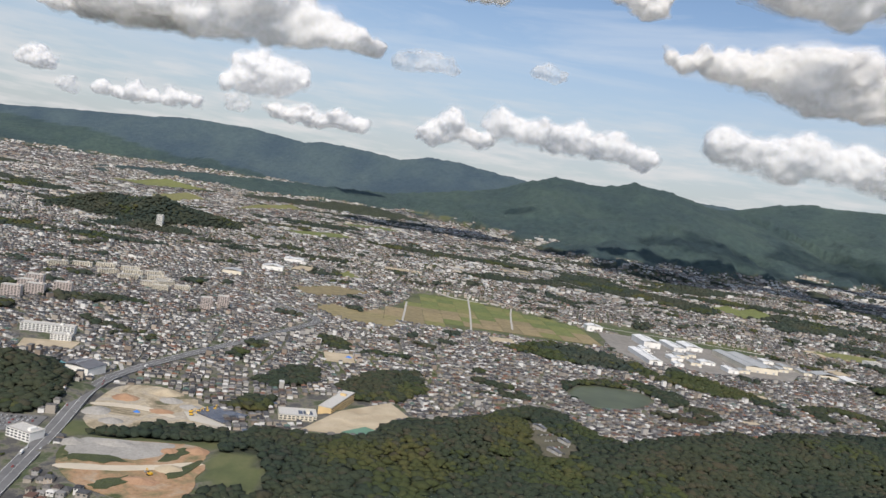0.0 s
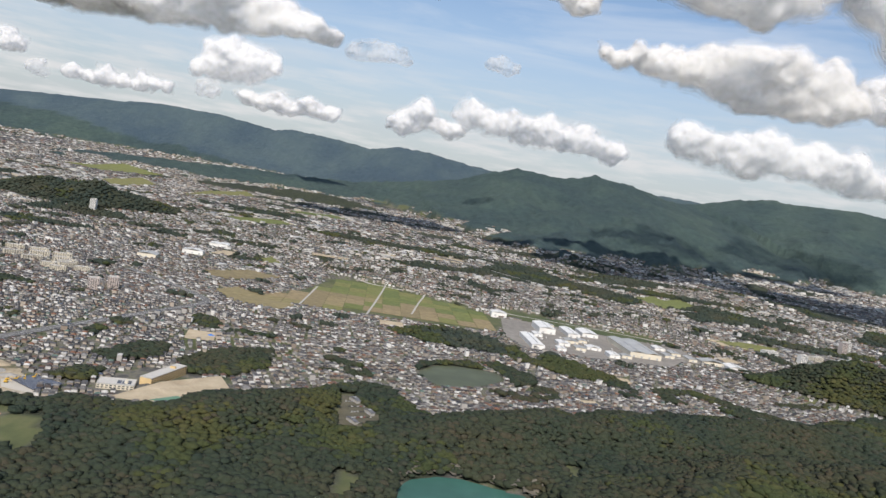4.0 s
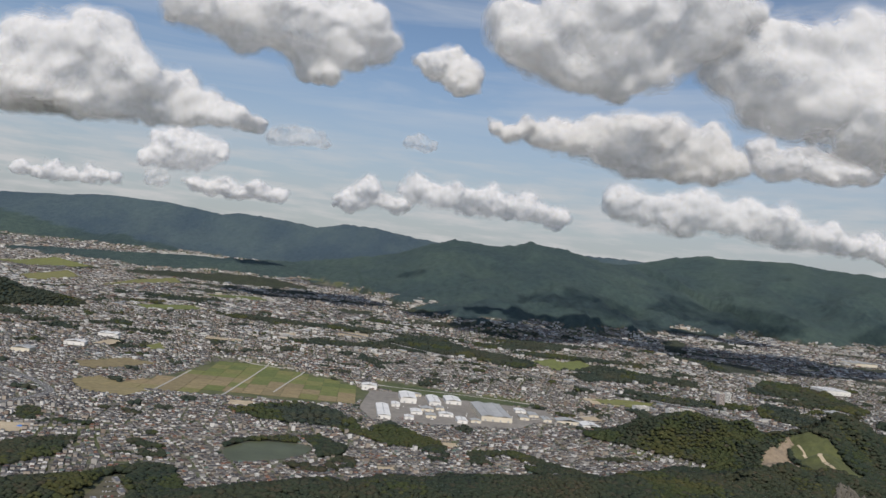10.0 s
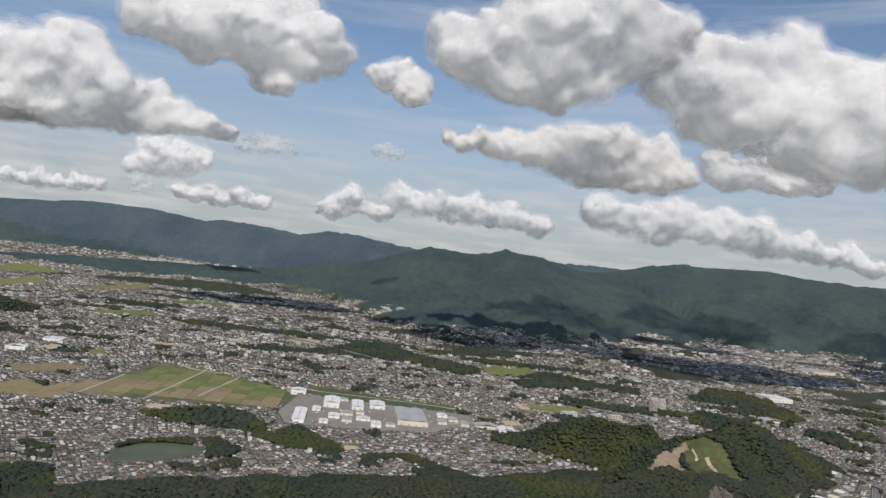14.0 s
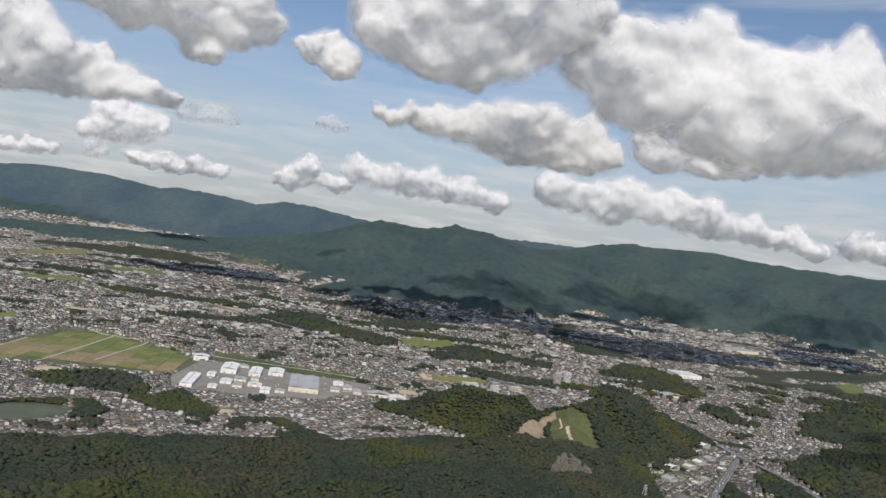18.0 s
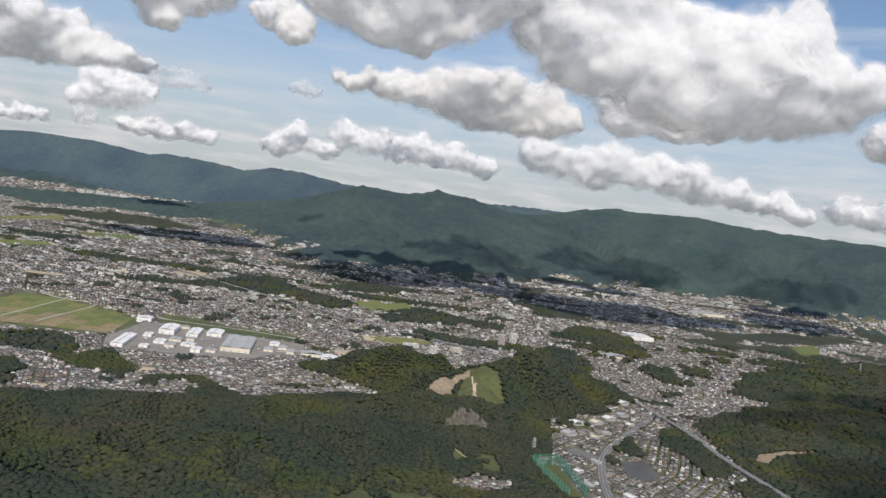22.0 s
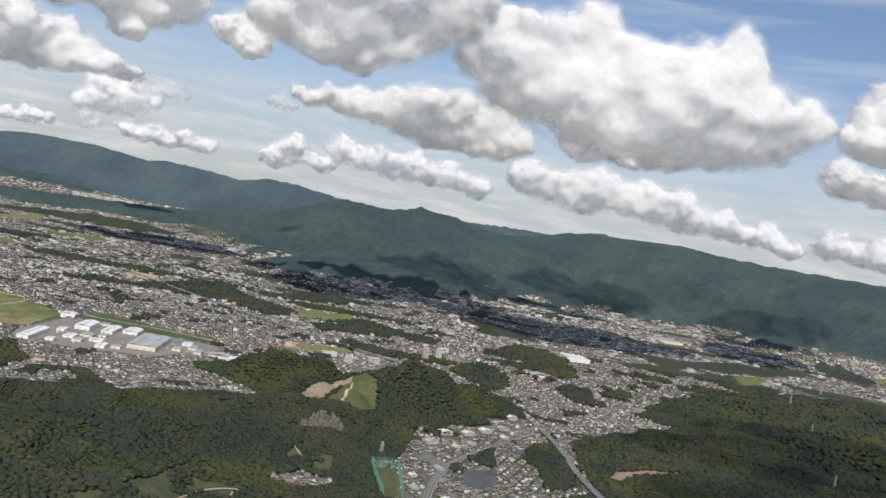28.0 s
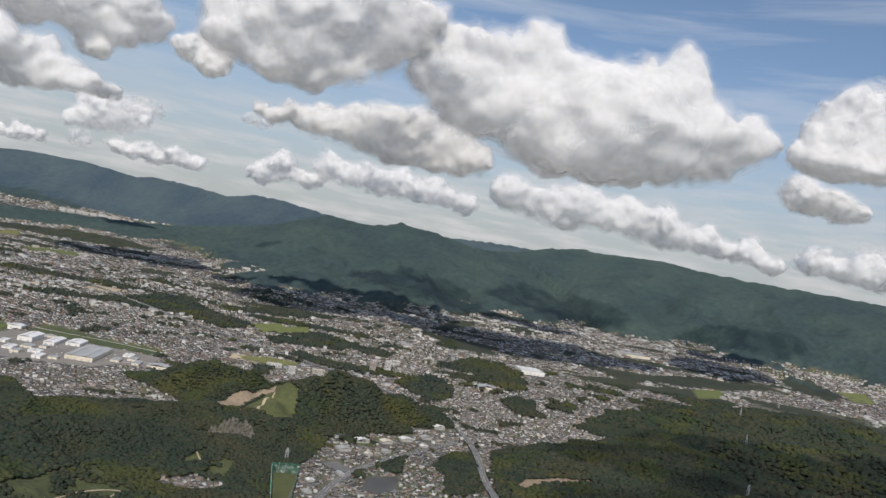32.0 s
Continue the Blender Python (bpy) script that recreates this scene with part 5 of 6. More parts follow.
def hall(name, x, y, w, d, h, turn, wall, roof, label, category="factory building", group="", ridges=1, z=None):
    """A shed with shallow gabled roofs, ridge vents, skylight strips and loading doors."""
    ob = thing(name, x, y, turn, label, category, group, z)
    part("wall", box_bm((-w / 2, -d / 2, -2), (w / 2, d / 2, h)), wall, ob)
    rw = w / ridges
    for k in range(ridges):
        x0 = -w / 2 + k * rw
        bm = bmesh.new()
        r = rw * 0.085
        prof = [(x0 - 0.25, h - 0.05), (x0 + rw / 2, h + r), (x0 + rw + 0.25, h - 0.05), (x0 + rw + 0.25, h + 0.2), (x0 + rw / 2, h + r + 0.25), (x0 - 0.25, h + 0.2)]
        rows = [[bm.verts.new((px, py, pz)) for px, pz in prof] for py in (-d / 2 - 0.3, d / 2 + 0.3)]
        for i in range(6):
            j = (i + 1) % 6
            bm.faces.new((rows[0][i], rows[1][i], rows[1][j], rows[0][j]))
        bm.faces.new(rows[0]), bm.faces.new(rows[1][::-1])
        bmesh.ops.recalc_face_normals(bm, faces=bm.faces)
        part("roof", bm, roof, ob)
        part("ridge_vent", box_bm((x0 + rw / 2 - 0.4, -d * 0.42, h + r + 0.2), (x0 + rw / 2 + 0.4, d * 0.42, h + r + 0.7)), M_STEEL, ob)
        for v in (-0.28, 0.0, 0.28):
            a, b2 = x0 + rw * 0.14, x0 + rw * 0.4
            bm = bmesh.new()
            z0, z1 = h + 0.2 + r * 0.28 + 0.03, h + 0.2 + r * 0.8 + 0.03
            q = [bm.verts.new(p) for p in ((a, v * d - 0.5, z0), (b2, v * d - 0.5, z1), (b2, v * d + 0.5, z1), (a, v * d + 0.5, z0))]
            q2 = [bm.verts.new(p) for p in ((a, v * d - 0.5, z0 - 0.1), (b2, v * d - 0.5, z1 - 0.1), (b2, v * d + 0.5, z1 - 0.1), (a, v * d + 0.5, z0 - 0.1))]
            bm.faces.new(q), bm.faces.new(q2[::-1])
            for i in range(4):
                bm.faces.new((q[i], q2[i], q2[(i + 1) % 4], q[(i + 1) % 4]))
            part("skylight", bm, M_STEEL, ob)
    for k in range(max(1, int(w / 9))):
        cx = -w / 2 + (k + 0.5) * w / max(1, int(w / 9))
        part("loading_door", box_bm((cx - 1.2, -d / 2 - 0.08, 0), (cx + 1.2, -d / 2 + 0.05, min(h * 0.65, 2.6))), M_STEEL, ob)
    return ob


for rows_of, wall, roof, says in ((BIG_WHITE, M_WHITE, M_WHITE_ROOF, "white-roofed factory hall in the works yard"), (BIG_GREY, M_CREAM, M_GREY_ROOF, "grey-roofed factory hall in the works yard")):
    for x, y, w, d, h in rows_of:
        hall("factory_hall", x, y, w, d, h * 0.85, 0.08, wall, roof, says, group="factory halls", ridges=2 if w > 40 else 1, z=-6.6 if x < 540 else None)

flats("school", -297, 592, 40, 8, 4, 0.2, M_WHITE, "long white four-storey school behind a sandy yard", "school", 14)
flats("school_wing", -277, 574, 15, 8, 3, 0.25, M_WHITE, "white three-storey school wing", "school", 6)
flats("ochre_school", -51, 505, 46, 9, 4, 1.35, M_YELLOW, "ochre four-storey school with a flat roof", "school", 15)
low = flats("ochre_school_wing", -72, 473, 24, 15, 2, 0.25, M_CREAM, "cream two-storey school wing with solar panels on its roof", "school", 9)
for i in range(3):
    part("solar_panel", box_bm((0.5 + i * 3.2, -4.5, 3.6), (3.2 + i * 3.2, 2.5, 3.75)), M_SOLAR, low, "blue-black solar panel")
flats("office", -193, 374, 16, 9, 3, -0.35, M_WHITE, "white three-storey office beside the wide road", "office", 6)
hall("depot", -224, 500, 21, 18, 5, -0.25, M_WHITE, M_DARK_ROOF, "white depot with a dark slate roof beside the road", "warehouse")
hall("depot_annex", -238, 486, 12, 7, 3.4, -0.25, M_TEAL_ROOF, M_TEAL_ROOF, "low teal depot annex", "warehouse")
hall("grey_hall", -300, 1132, 28, 26, 6, 0.1, M_CREAM, M_GREY_ROOF, "wide grey hall in the town", "warehouse")
hall("pale_hall", -250, 1345, 34, 30, 6, 0.15, M_WHITE, M_WHITE_ROOF, "wide pale hall in the town", "warehouse", ridges=2)
hall("pale_hall", -262, 1232, 34, 18, 6, 0.1, M_WHITE, M_WHITE_ROOF, "long pale hall in the town", "warehouse")
M_STONE = mottled("weathered_render", (0.3, 0.29, 0.27), (0.46, 0.44, 0.41), 0.4, 0.85, 0.1)
hall("white_hall", 1280, 1572, 60, 56, 8, 0.15, M_WHITE, M_WHITE_ROOF, "white hall of four parallel roofs", "warehouse", ridges=4)
hall("long_hall", 1720, 2180, 88, 60, 8, 0.3, M_CREAM, M_GREY_ROOF, "long grey hall below the mountains", "warehouse", ridges=3)
hall("wide_hall", 1150, 1320, 42, 24, 6, 0.2, M_CREAM, M_GREY_ROOF, "wide hall by the railway", "warehouse")
for x, y, w, d, h, roof in ((905, 700, 24, 16, 5, M_GREY_ROOF), (893, 738, 20, 14, 4, M_DARK_ROOF), (925, 745, 26, 14, 5, M_WHITE_ROOF), (958, 768, 22, 14, 5, M_CREAM), (985, 800, 24, 14, 5, M_WHITE_ROOF), (1015, 835, 24, 12, 5, M_GREY_ROOF), (960, 725, 16, 10, 4, M_GREY_ROOF), (938, 700, 14, 9, 4, M_CREAM), (1012, 790, 16, 10, 4, M_WHITE_ROOF), (912, 600, 9, 14, 4, M_GREY_ROOF), (882, 560, 12, 9, 4, M_WHITE_ROOF), (884, 524, 10, 12, 3, M_GREY_ROOF), (918, 500, 12, 14, 5, M_WHITE_ROOF), (1035, 900, 26, 14, 5, M_WHITE_ROOF), (1062, 930, 20, 12, 4, M_CREAM)):
    hall("valley_hall", x, y, w * 0.75, d * 0.75, h * 0.65, 0.6, M_STONE, roof, "low hall in the valley settlement", "warehouse", "valley halls")
flats("tower_block", 905, 1290, 12, 10, 17, 0.2, M_PINK, "tall pink-grey tower block", "apartment building", 5, "tower blocks")
flats("tower_block", 935, 1330, 12, 10, 14, 0.2, M_WHITE, "tall white tower block", "apartment building", 5, "tower blocks")
flats("tower_block", 760, 1150, 13, 9, 9, 0.3, M_WHITE, "white nine-storey block by the motorway", "apartment building", 6, "tower blocks")
flats("offices", 720, 1180, 28, 12, 4, 0.3, M_WHITE, "white office row by the motorway", "office", 10)
flats("offices", 805, 1190, 22, 11, 5, 0.3, M_CREAM, "cream offices by the motorway", "office", 8)
flats("tower_block", -236, 800, 12, 9, 9, 0.3, M_PINK, "pale grey block of flats", "apartment building", 5, "tower blocks")
flats("tower_block", -226, 828, 12, 9, 9, 0.3, M_PINK, "pale grey block of flats", "apartment building", 5, "tower blocks")
hotel = flats("hill_hotel", 1696, 2735, 50, 14, 5, 0.2, M_WHITE, "white hotel high on the mountain flank", "hotel", 14)

# slab blocks in rows
SLABS = [(-484, 967), (-462, 990), (-440, 1010), (-415, 960), (-407, 1012), (-392, 985), (-380, 940), (-369, 1000), (-352, 965), (-334, 942), (-340, 905), (-318, 885), (-328, 925), (-300, 910)]
for k, (x, y) in enumerate(SLABS):
    flats("slab_block", x, y, 24 if k < 10 else 18, 6, 5, 0.25 + 0.5 * (k % 3 == 0), M_CREAM, "cream five-storey slab block of flats", "apartment building", 8, "slab blocks")
for k, (x, y) in enumerate([(-390, 700), (-382, 727), (-372, 761), (-400, 745), (-415, 787), (-430, 720)]):
    flats("pink_block", x, y, 17, 8, 8, 0.2, M_PINK, "pink-grey eight-storey block of flats", "apartment building", 6, "pink blocks")
for k in range(8):
    flats("far_block", -965 + k * 40, 3800 + 14 * (k % 3), 36, 12, 9 + k % 3, 0.1, M_WHITE, "white high block of flats in the far valley", "apartment building", 6, "far blocks", storey=2.0)

# large buildings scattered through the town
def large_rest(seed, n):
    r = np.random.default_rng(seed)
    x, y = r.uniform(-1800, 2900, n), 1130 + r.random(n) ** 1.1 * 1500
    ok = open_town(x, y) & (fbm(x / 330, y / 140, 55, 3) > 0.47)
    x, y = x[ok], y[ok]
    n = len(x)
    s = 0.75 + (y - 1130) / 1500
    w, d = (6 + 18 * r.random(n) ** 1.8) * s, r.uniform(5, 11, n) * s
    V, T, I = houses_mesh(x, y, ground_z(x, y), (fbm(x / 500, y / 500, 91, 2) - 0.5) * 3 + r.choice([0, 1.57], n), w, d, r.uniform(2.2, 6, n) * s ** 0.5, d * 0.08, np.ones(n, bool))
    return tagged(new("large_buildings", mesh_np("large_buildings", V, T, [M_CONC, M_SHED], I)), "pale sheds, shops and schools among the far houses", "buildings", kind="stuff")


large_rest(77, 4200)

flats("tower_block", -553, 1490, 12, 10, 15, 0.1, M_WHITE, "tall white tower block before a wooded knoll", "apartment building", 5, "tower blocks")
for x, y, w, d, turn in ((90, 506, 18, 5, -0.9), (103, 482, 16, 5, -0.9), (93, 458, 18, 4, -0.9)):
    hall("lot_shed", x, y, w * 0.6, d * 0.6, 2.0, turn, M_STONE, M_DARK_ROOF, "long low dark-roofed shed in the wood clearing", "shed", "sheds in the clearing", z=6.4)


def pylon(x, y, h):
    """A lattice mast with three cross-arms."""
    ob = thing("power_pylon", x, y, 0.4, "grey lattice power pylon above the woods", "pylon", "power pylons")
    def bar(name, p, q, s=0.22):
        p, q = Vector(p), Vector(q)
        bm = box_bm((-s, -s, 0), (s, s, (q - p).length))
        bmesh.ops.transform(bm, verts=bm.verts, matrix=Matrix.Translation(p) @ (q - p).to_track_quat("Z", "Y").to_matrix().to_4x4())
        part(name, bm, M_STEEL, ob)
    for sx, sy in ((-1, -1), (1, -1), (1, 1), (-1, 1)):
        bar("leg", (sx * 2.2, sy * 2.2, -1), (sx * 0.4, sy * 0.4, h))
    for k in range(5):
        z0, z1 = h * k / 5, h * (k + 1) / 5
        w0, w1 = 2.2 - 1.8 * k / 5, 2.2 - 1.8 * (k + 1) / 5
        bar("brace", (-w0, -w0, z0), (w1, -w1, z1), 0.12)
        bar("brace", (w0, -w0, z0), (-w1, -w1, z1), 0.12)
    for zz, s in ((0.68, 3.2), (0.8, 2.8), (0.92, 2.3)):
        bar("cross_arm", (-s, 0, h * zz), (s, 0, h * zz), 0.16)


for x, y, h in ((1750, 1420, 24), (1600, 1060, 24), (1470, 760, 24), (1980, 1700, 24), (845, 618, 14)):
    pylon(x, y, h)

# ---- golf range net ----
net_m = mottled("green_net", (0.03, 0.2, 0.14), (0.06, 0.3, 0.2), 0.5, 0.8, 0)
range_net = thing("golf_range_net", 855, 540, 0, "tall green net on steel poles round a golf range", "net")
zr = -2.6 - range_net.location.z
for (x0, y0), (x1, y1) in zip([(853, 482), (836, 574), (866, 582)], [(836, 574), (866, 582), (873, 490)]):
    n = max(2, int(math.hypot(x1 - x0, y1 - y0) / 7))
    for k in range(n):
        ax, ay = x0 + (x1 - x0) * k / n - 855, y0 + (y1 - y0) * k / n - 540
        bx, by = x0 + (x1 - x0) * (k + 1) / n - 855, y0 + (y1 - y0) * (k + 1) / n - 540
        part("pole", box_bm((ax - 0.15, ay - 0.15, zr - 1), (ax + 0.15, ay + 0.15, zr + 12)), M_STEEL, range_net)
        bm = bmesh.new()
        u = Vector((bx - ax, by - ay, 0)).normalized()
        m = int(math.hypot(bx - ax, by - ay) / 0.7)
        for i in range(m + 1):
            p = Vector((ax, ay, 0)) + u * (i * 0.7)
            box_bm((p.x - 0.05, p.y - 0.05, zr + 0.3), (p.x + 0.05, p.y + 0.05, zr + 12), bm)
        for i in range(16):
            zz = zr + 0.4 + i * 0.76
            w = Vector((-u.y, u.x, 0)) * 0.04
            v = [bm.verts.new((*(Vector((px, py, 0)) + w * s)[:2], zz + dz)) for px, py in ((ax, ay), (bx, by)) for s in (-1, 1) for dz in (-0.06, 0.06)]
            for f in ((0, 1, 5, 4), (2, 6, 7, 3), (1, 3, 7, 5), (0, 4, 6, 2)):
                bm.faces.new([v[i2] for i2 in f])
        part("net_panel", bm, net_m, range_net)
flats("range_house", 862, 483, 18, 4, 1, 0.1, M_WHITE, "low white tee house at the golf range", "building", 7, roof=M_WHITE_ROOF, storey=2.2)

# ---- vehicles ----
def paint(name, c):
    return sheet(name, c, 0.35, 1.5, 0)


CAR_PAINTS = [paint("white_paint", (0.75, 0.75, 0.75)), paint("silver_paint", (0.45, 0.46, 0.47)), paint("black_paint", (0.03, 0.03, 0.035)), paint("red_paint", (0.4, 0.05, 0.04)), paint("blue_paint", (0.06, 0.1, 0.25))]
M_TYRE = sheet("tyre", (0.03, 0.03, 0.03), 0.9)
M_DIGGER = sheet("machine_yellow", (0.75, 0.45, 0.04), 0.5)


def wheel_bm(r, w):
    bm = bmesh.new()
    bmesh.ops.create_cone(bm, cap_ends=True, segments=10, radius1=r, radius2=r, depth=w)
    bmesh.ops.rotate(bm, verts=bm.verts, matrix=Matrix.Rotation(radians(90), 3, 'X'))
    return bm


def car(mat, name="car", label="small parked or driving car"):
    ob = new(name)
    bm = box_bm((-1.0, -0.42, 0.16), (1.0, 0.42, 0.46))
    bmesh.ops.bevel(bm, geom=bm.edges[:], offset=0.08, segments=1, affect='EDGES')
    part("body", bm, mat, ob)
    bm = bmesh.new()
    v = [bm.verts.new(p) for p in ((-0.75, -0.4, 0.46), (0.5, -0.4, 0.46), (0.5, 0.4, 0.46), (-0.75, 0.4, 0.46), (-0.55, -0.33, 0.7), (0.2, -0.33, 0.7), (0.2, 0.33, 0.7), (-0.55, 0.33, 0.7))]
    for f in ((3, 2, 1, 0), (0, 1, 5, 4), (1, 2, 6, 5), (2, 3, 7, 6), (3, 0, 4, 7)):
        bm.faces.new([v[i] for i in f])
    part("windows", bm, M_GLASS, ob)
    part("roof", box_bm((-0.55, -0.33, 0.7), (0.2, 0.33, 0.73)), mat, ob)
    me = plain_mesh("wheel", wheel_bm(0.16, 0.1), M_TYRE)
    for x in (-0.62, 0.62):
        for y in (-0.4, 0.4):
            child("wheel", me, ob, (x, y, 0.16))
    return tagged(ob, label, "car", "cars")


def truck():
    ob = new("truck")
    part("cargo_box", box_bm((-1.9, -0.55, 0.45), (0.9, 0.55, 1.7)), M_WHITE, ob)
    part("cab", box_bm((1.0, -0.52, 0.3), (1.75, 0.52, 1.35)), CAR_PAINTS[0], ob)
    part("windscreen", box_bm((1.74, -0.45, 0.8), (1.78, 0.45, 1.25)), M_GLASS, ob)
    part("chassis", box_bm((-1.9, -0.4, 0.25), (1.6, 0.4, 0.45)), M_STEEL, ob)
    me = plain_mesh("wheel", wheel_bm(0.24, 0.16), M_TYRE)
    for x in (-1.4, 1.3):
        for y in (-0.48, 0.48):
            child("wheel", me, ob, (x, y, 0.24))
    return tagged(ob, "white box truck on the road", "truck", "trucks")


def digger():
    ob = new("excavator")
    for y in (-0.7, 0.7):
        part("track", box_bm((-1.2, y - 0.25, 0), (1.2, y + 0.25, 0.5)), M_TYRE, ob)
    part("body", box_bm((-1.3, -0.75, 0.55), (0.7, 0.75, 1.35)), M_DIGGER, ob)
    part("cab", box_bm((0.1, 0.1, 1.35), (0.8, 0.7, 2.0)), M_GLASS, ob)
    for name, p, q in (("boom", (0.6, -0.1, 1.2), (2.4, -0.1, 2.7)), ("arm", (2.4, -0.1, 2.7), (3.2, -0.1, 1.0))):
        p, q = Vector(p), Vector(q)
        bm = box_bm((-0.13, -0.13, 0), (0.13, 0.13, (q - p).length))
        bmesh.ops.transform(bm, verts=bm.verts, matrix=Matrix.Translation(p) @ (q - p).to_track_quat("Z", "Y").to_matrix().to_4x4())
        part(name, bm, M_DIGGER, ob)
    part("bucket", box_bm((2.9, -0.45, 0.4), (3.6, 0.25, 1.05)), M_STEEL, ob)
    return tagged(ob, "yellow excavator standing in the building yard", "excavator", "excavators")


CARS = [car(m) for m in CAR_PAINTS]
TRUCK, DIGGER = truck(), digger()
used = set()


def place(proto, x, y, z, a):
    m = Matrix.Translation((x, y, z)) @ Matrix.Rotation(a, 4, 'Z')
    if proto.name not in used:
        used.add(proto.name)
        proto.matrix_basis = m
        return proto
    return copy_thing(proto, m)


r = np.random.default_rng(41)
for line, width, lift, n in ((ROAD, 9.0, 0.86, 46), (HIGHWAY, 9.0, 3.06, 18), (VALLEY_ROAD, 8.0, 0.86, 18)):
    xy, ang = along(line, 8.0)
    zz = ground_z(xy[:, 0], xy[:, 1])
    zz = np.convolve(np.pad(zz, 4, mode="edge"), np.ones(9) / 9, "valid") + lift
    top = int(len(xy) * (0.75 if line is ROAD else 0.6))
    for k in range(n):
        i = int(r.integers(1, max(3, top)))
        side = r.choice([-1, 1])
        off = side * r.choice([0.14, 0.34]) * width
        proto = TRUCK if r.random() < 0.15 else CARS[int(r.integers(0, 5))]
        place(proto, xy[i, 0] - math.sin(ang[i]) * off, xy[i, 1] + math.cos(ang[i]) * off, float(zz[i]), float(ang[i]) + (math.pi if side > 0 else 0))
for k in range(34):
    u, v = k % 9, k // 9
    place(CARS[int(r.integers(0, 4))], -221 + u * 2.4 + v, 396 - v * 5.0 + u * 0.5, 0.9, 1.7)
for k in range(48):
    place(CARS[int(r.integers(0, 4))], 303 + (k % 12) * 2.2, 902 + (k // 12) * 5.5 - (k % 12) * 0.3, -6.6, 1.57)
for x, y, a in ((304, 975, 0.2), (312, 990, 1.5), (336, 1010, 0.1), (378, 1020, 1.6), (402, 972, 1.6), (404, 985, 1.6), (470, 1040, 1.5), (472, 1000, 1.5), (352, 925, 0.3)):
    place(TRUCK, x, y, -6.6, a)
for k in range(26):
    place(CARS[int(r.integers(0, 4))], 84 + (k % 6) * 2.1 + (k // 6) * 3.4, 502 - (k // 6) * 11 + (k % 6), 6.4, 1.2)
for x, y, a in ((-132, 446, 0.4), (-128, 449, 1.0), (-124, 452, 2.0), (-130, 441, 0.2), (-121, 458, 1.5), (-118, 346, 2.6)):
    place(DIGGER, x, y, 1.4 if y > 400 else 2.4, a)

# ---- yards: heaps, panels, tarpaulin ----
def heap(name, x, y, z, rx, ry, h, mat, label, seed):
    rr = np.random.default_rng(seed)
    bm = bmesh.new()
    rings, seg = 5, 16
    prev = None
    for i in range(rings):
        t = i / (rings - 1)
        ring = [bm.verts.new((x + rx * (1 - t) * math.cos(6.283 * k / seg) * rr.uniform(0.86, 1.12), y + ry * (1 - t) * math.sin(6.283 * k / seg) * rr.uniform(0.86, 1.12), z - 0.3 + h * t ** 0.8 * rr.uniform(0.9, 1.1))) for k in range(seg)] if i < rings - 1 else [bm.verts.new((x, y, z + h))]
        if prev:
            for k in range(seg):
                bm.faces.new((prev[k], prev[(k + 1) % seg], ring[(k + 1) % seg], ring[k]) if len(ring) > 1 else (prev[k], prev[(k + 1) % seg], ring[0]))
        prev = ring
    for f in bm.faces:
        f.smooth = True
    ob = new(name, plain_mesh(name, bm, mat))
    return tagged(ob, label, "heap", "heaps in the yards")


M_GRAVEL = mottled("grey_gravel", (0.26, 0.25, 0.23), (0.42, 0.4, 0.37), 0.6, 0.95, 0.5)
for k, (x, y, rx, ry, h, m) in enumerate(((-158, 476, 12, 8, 3.5, M_SAND), (-176, 455, 9, 7, 3, M_CLAY), (-150, 462, 8, 7, 2.5, M_GRAVEL), (-180, 425, 9, 8, 3, M_GRAVEL), (-148, 440, 9, 6, 1.6, M_CLAY),
                                           (-166, 412, 8, 6, 2, M_GRAVEL), (-135, 455, 9, 5, 2, M_GRAVEL), (-150, 378, 14, 6, 2.2, M_GRAVEL), (-168, 372, 7, 6, 2.5, M_GRAVEL), (-108, 384, 7, 6, 2, M_CLAY),
                                           (-120, 378, 6, 6, 1.5, M_CLAY), (-112, 356, 8, 6, 2.2, M_SAND), (-120, 338, 12, 6, 1.5, M_CLAY))):
    heap("heap", x, y, 1.4 if y > 395 else 2.4, rx, ry, h, m, "heap of sand, clay or gravel in the building yard", 300 + k)
for k, pts in enumerate(([(-166, 353), (-150, 362), (-132, 359), (-137, 354), (-155, 351)], [(-122, 360), (-118, 384), (-111, 386), (-113, 366)], [(-140, 326), (-128, 342), (-121, 340), (-130, 322)], [(-113, 345), (-104, 372), (-99, 372), (-104, 345)])):
    flat_sheet("grass_strip", ragged(pts, 20 + k), 2.75, M_MEADOW, "rough green strip between bare yards", "grass", "structure", 2.0)
for k, pts in enumerate(([(-190, 440), (-160, 446), (-138, 436), (-137, 431), (-160, 440), (-188, 433)], [(-163, 345), (-130, 352), (-100, 372), (-98, 366), (-128, 346), (-160, 338)])):
    flat_sheet("earth_track", ragged(pts, 30 + k, 0.6), 1.5 if k < 1 else 2.5, sheet("pale_dust", (0.6, 0.53, 0.42), 0.95), "pale track across the yard", "track", "structure", 0.15)
flat_sheet("gravel_yard", ragged([(-163, 352), (-171, 380), (-137, 386), (-118, 390), (-122, 366), (-145, 356)], 40), 2.55, M_GRAVEL, "grey gravel yard of the building ground", "yard", "structure", 0.3)
flat_sheet("concrete_apron", [(-128, 432), (-136, 446), (-118, 450), (-104, 428)], 1.55, sheet("pale_concrete_apron", (0.5, 0.47, 0.41), 0.9), "pale concrete apron with parked machines", "yard", "structure", 0.3)
flat_sheet("panel_field", [(-130, 447), (-124, 462), (-99, 454), (-109, 434)], 2.4, M_SOLAR, "dark field of solar panels beside the yard", "solar panels", thick=0.6)
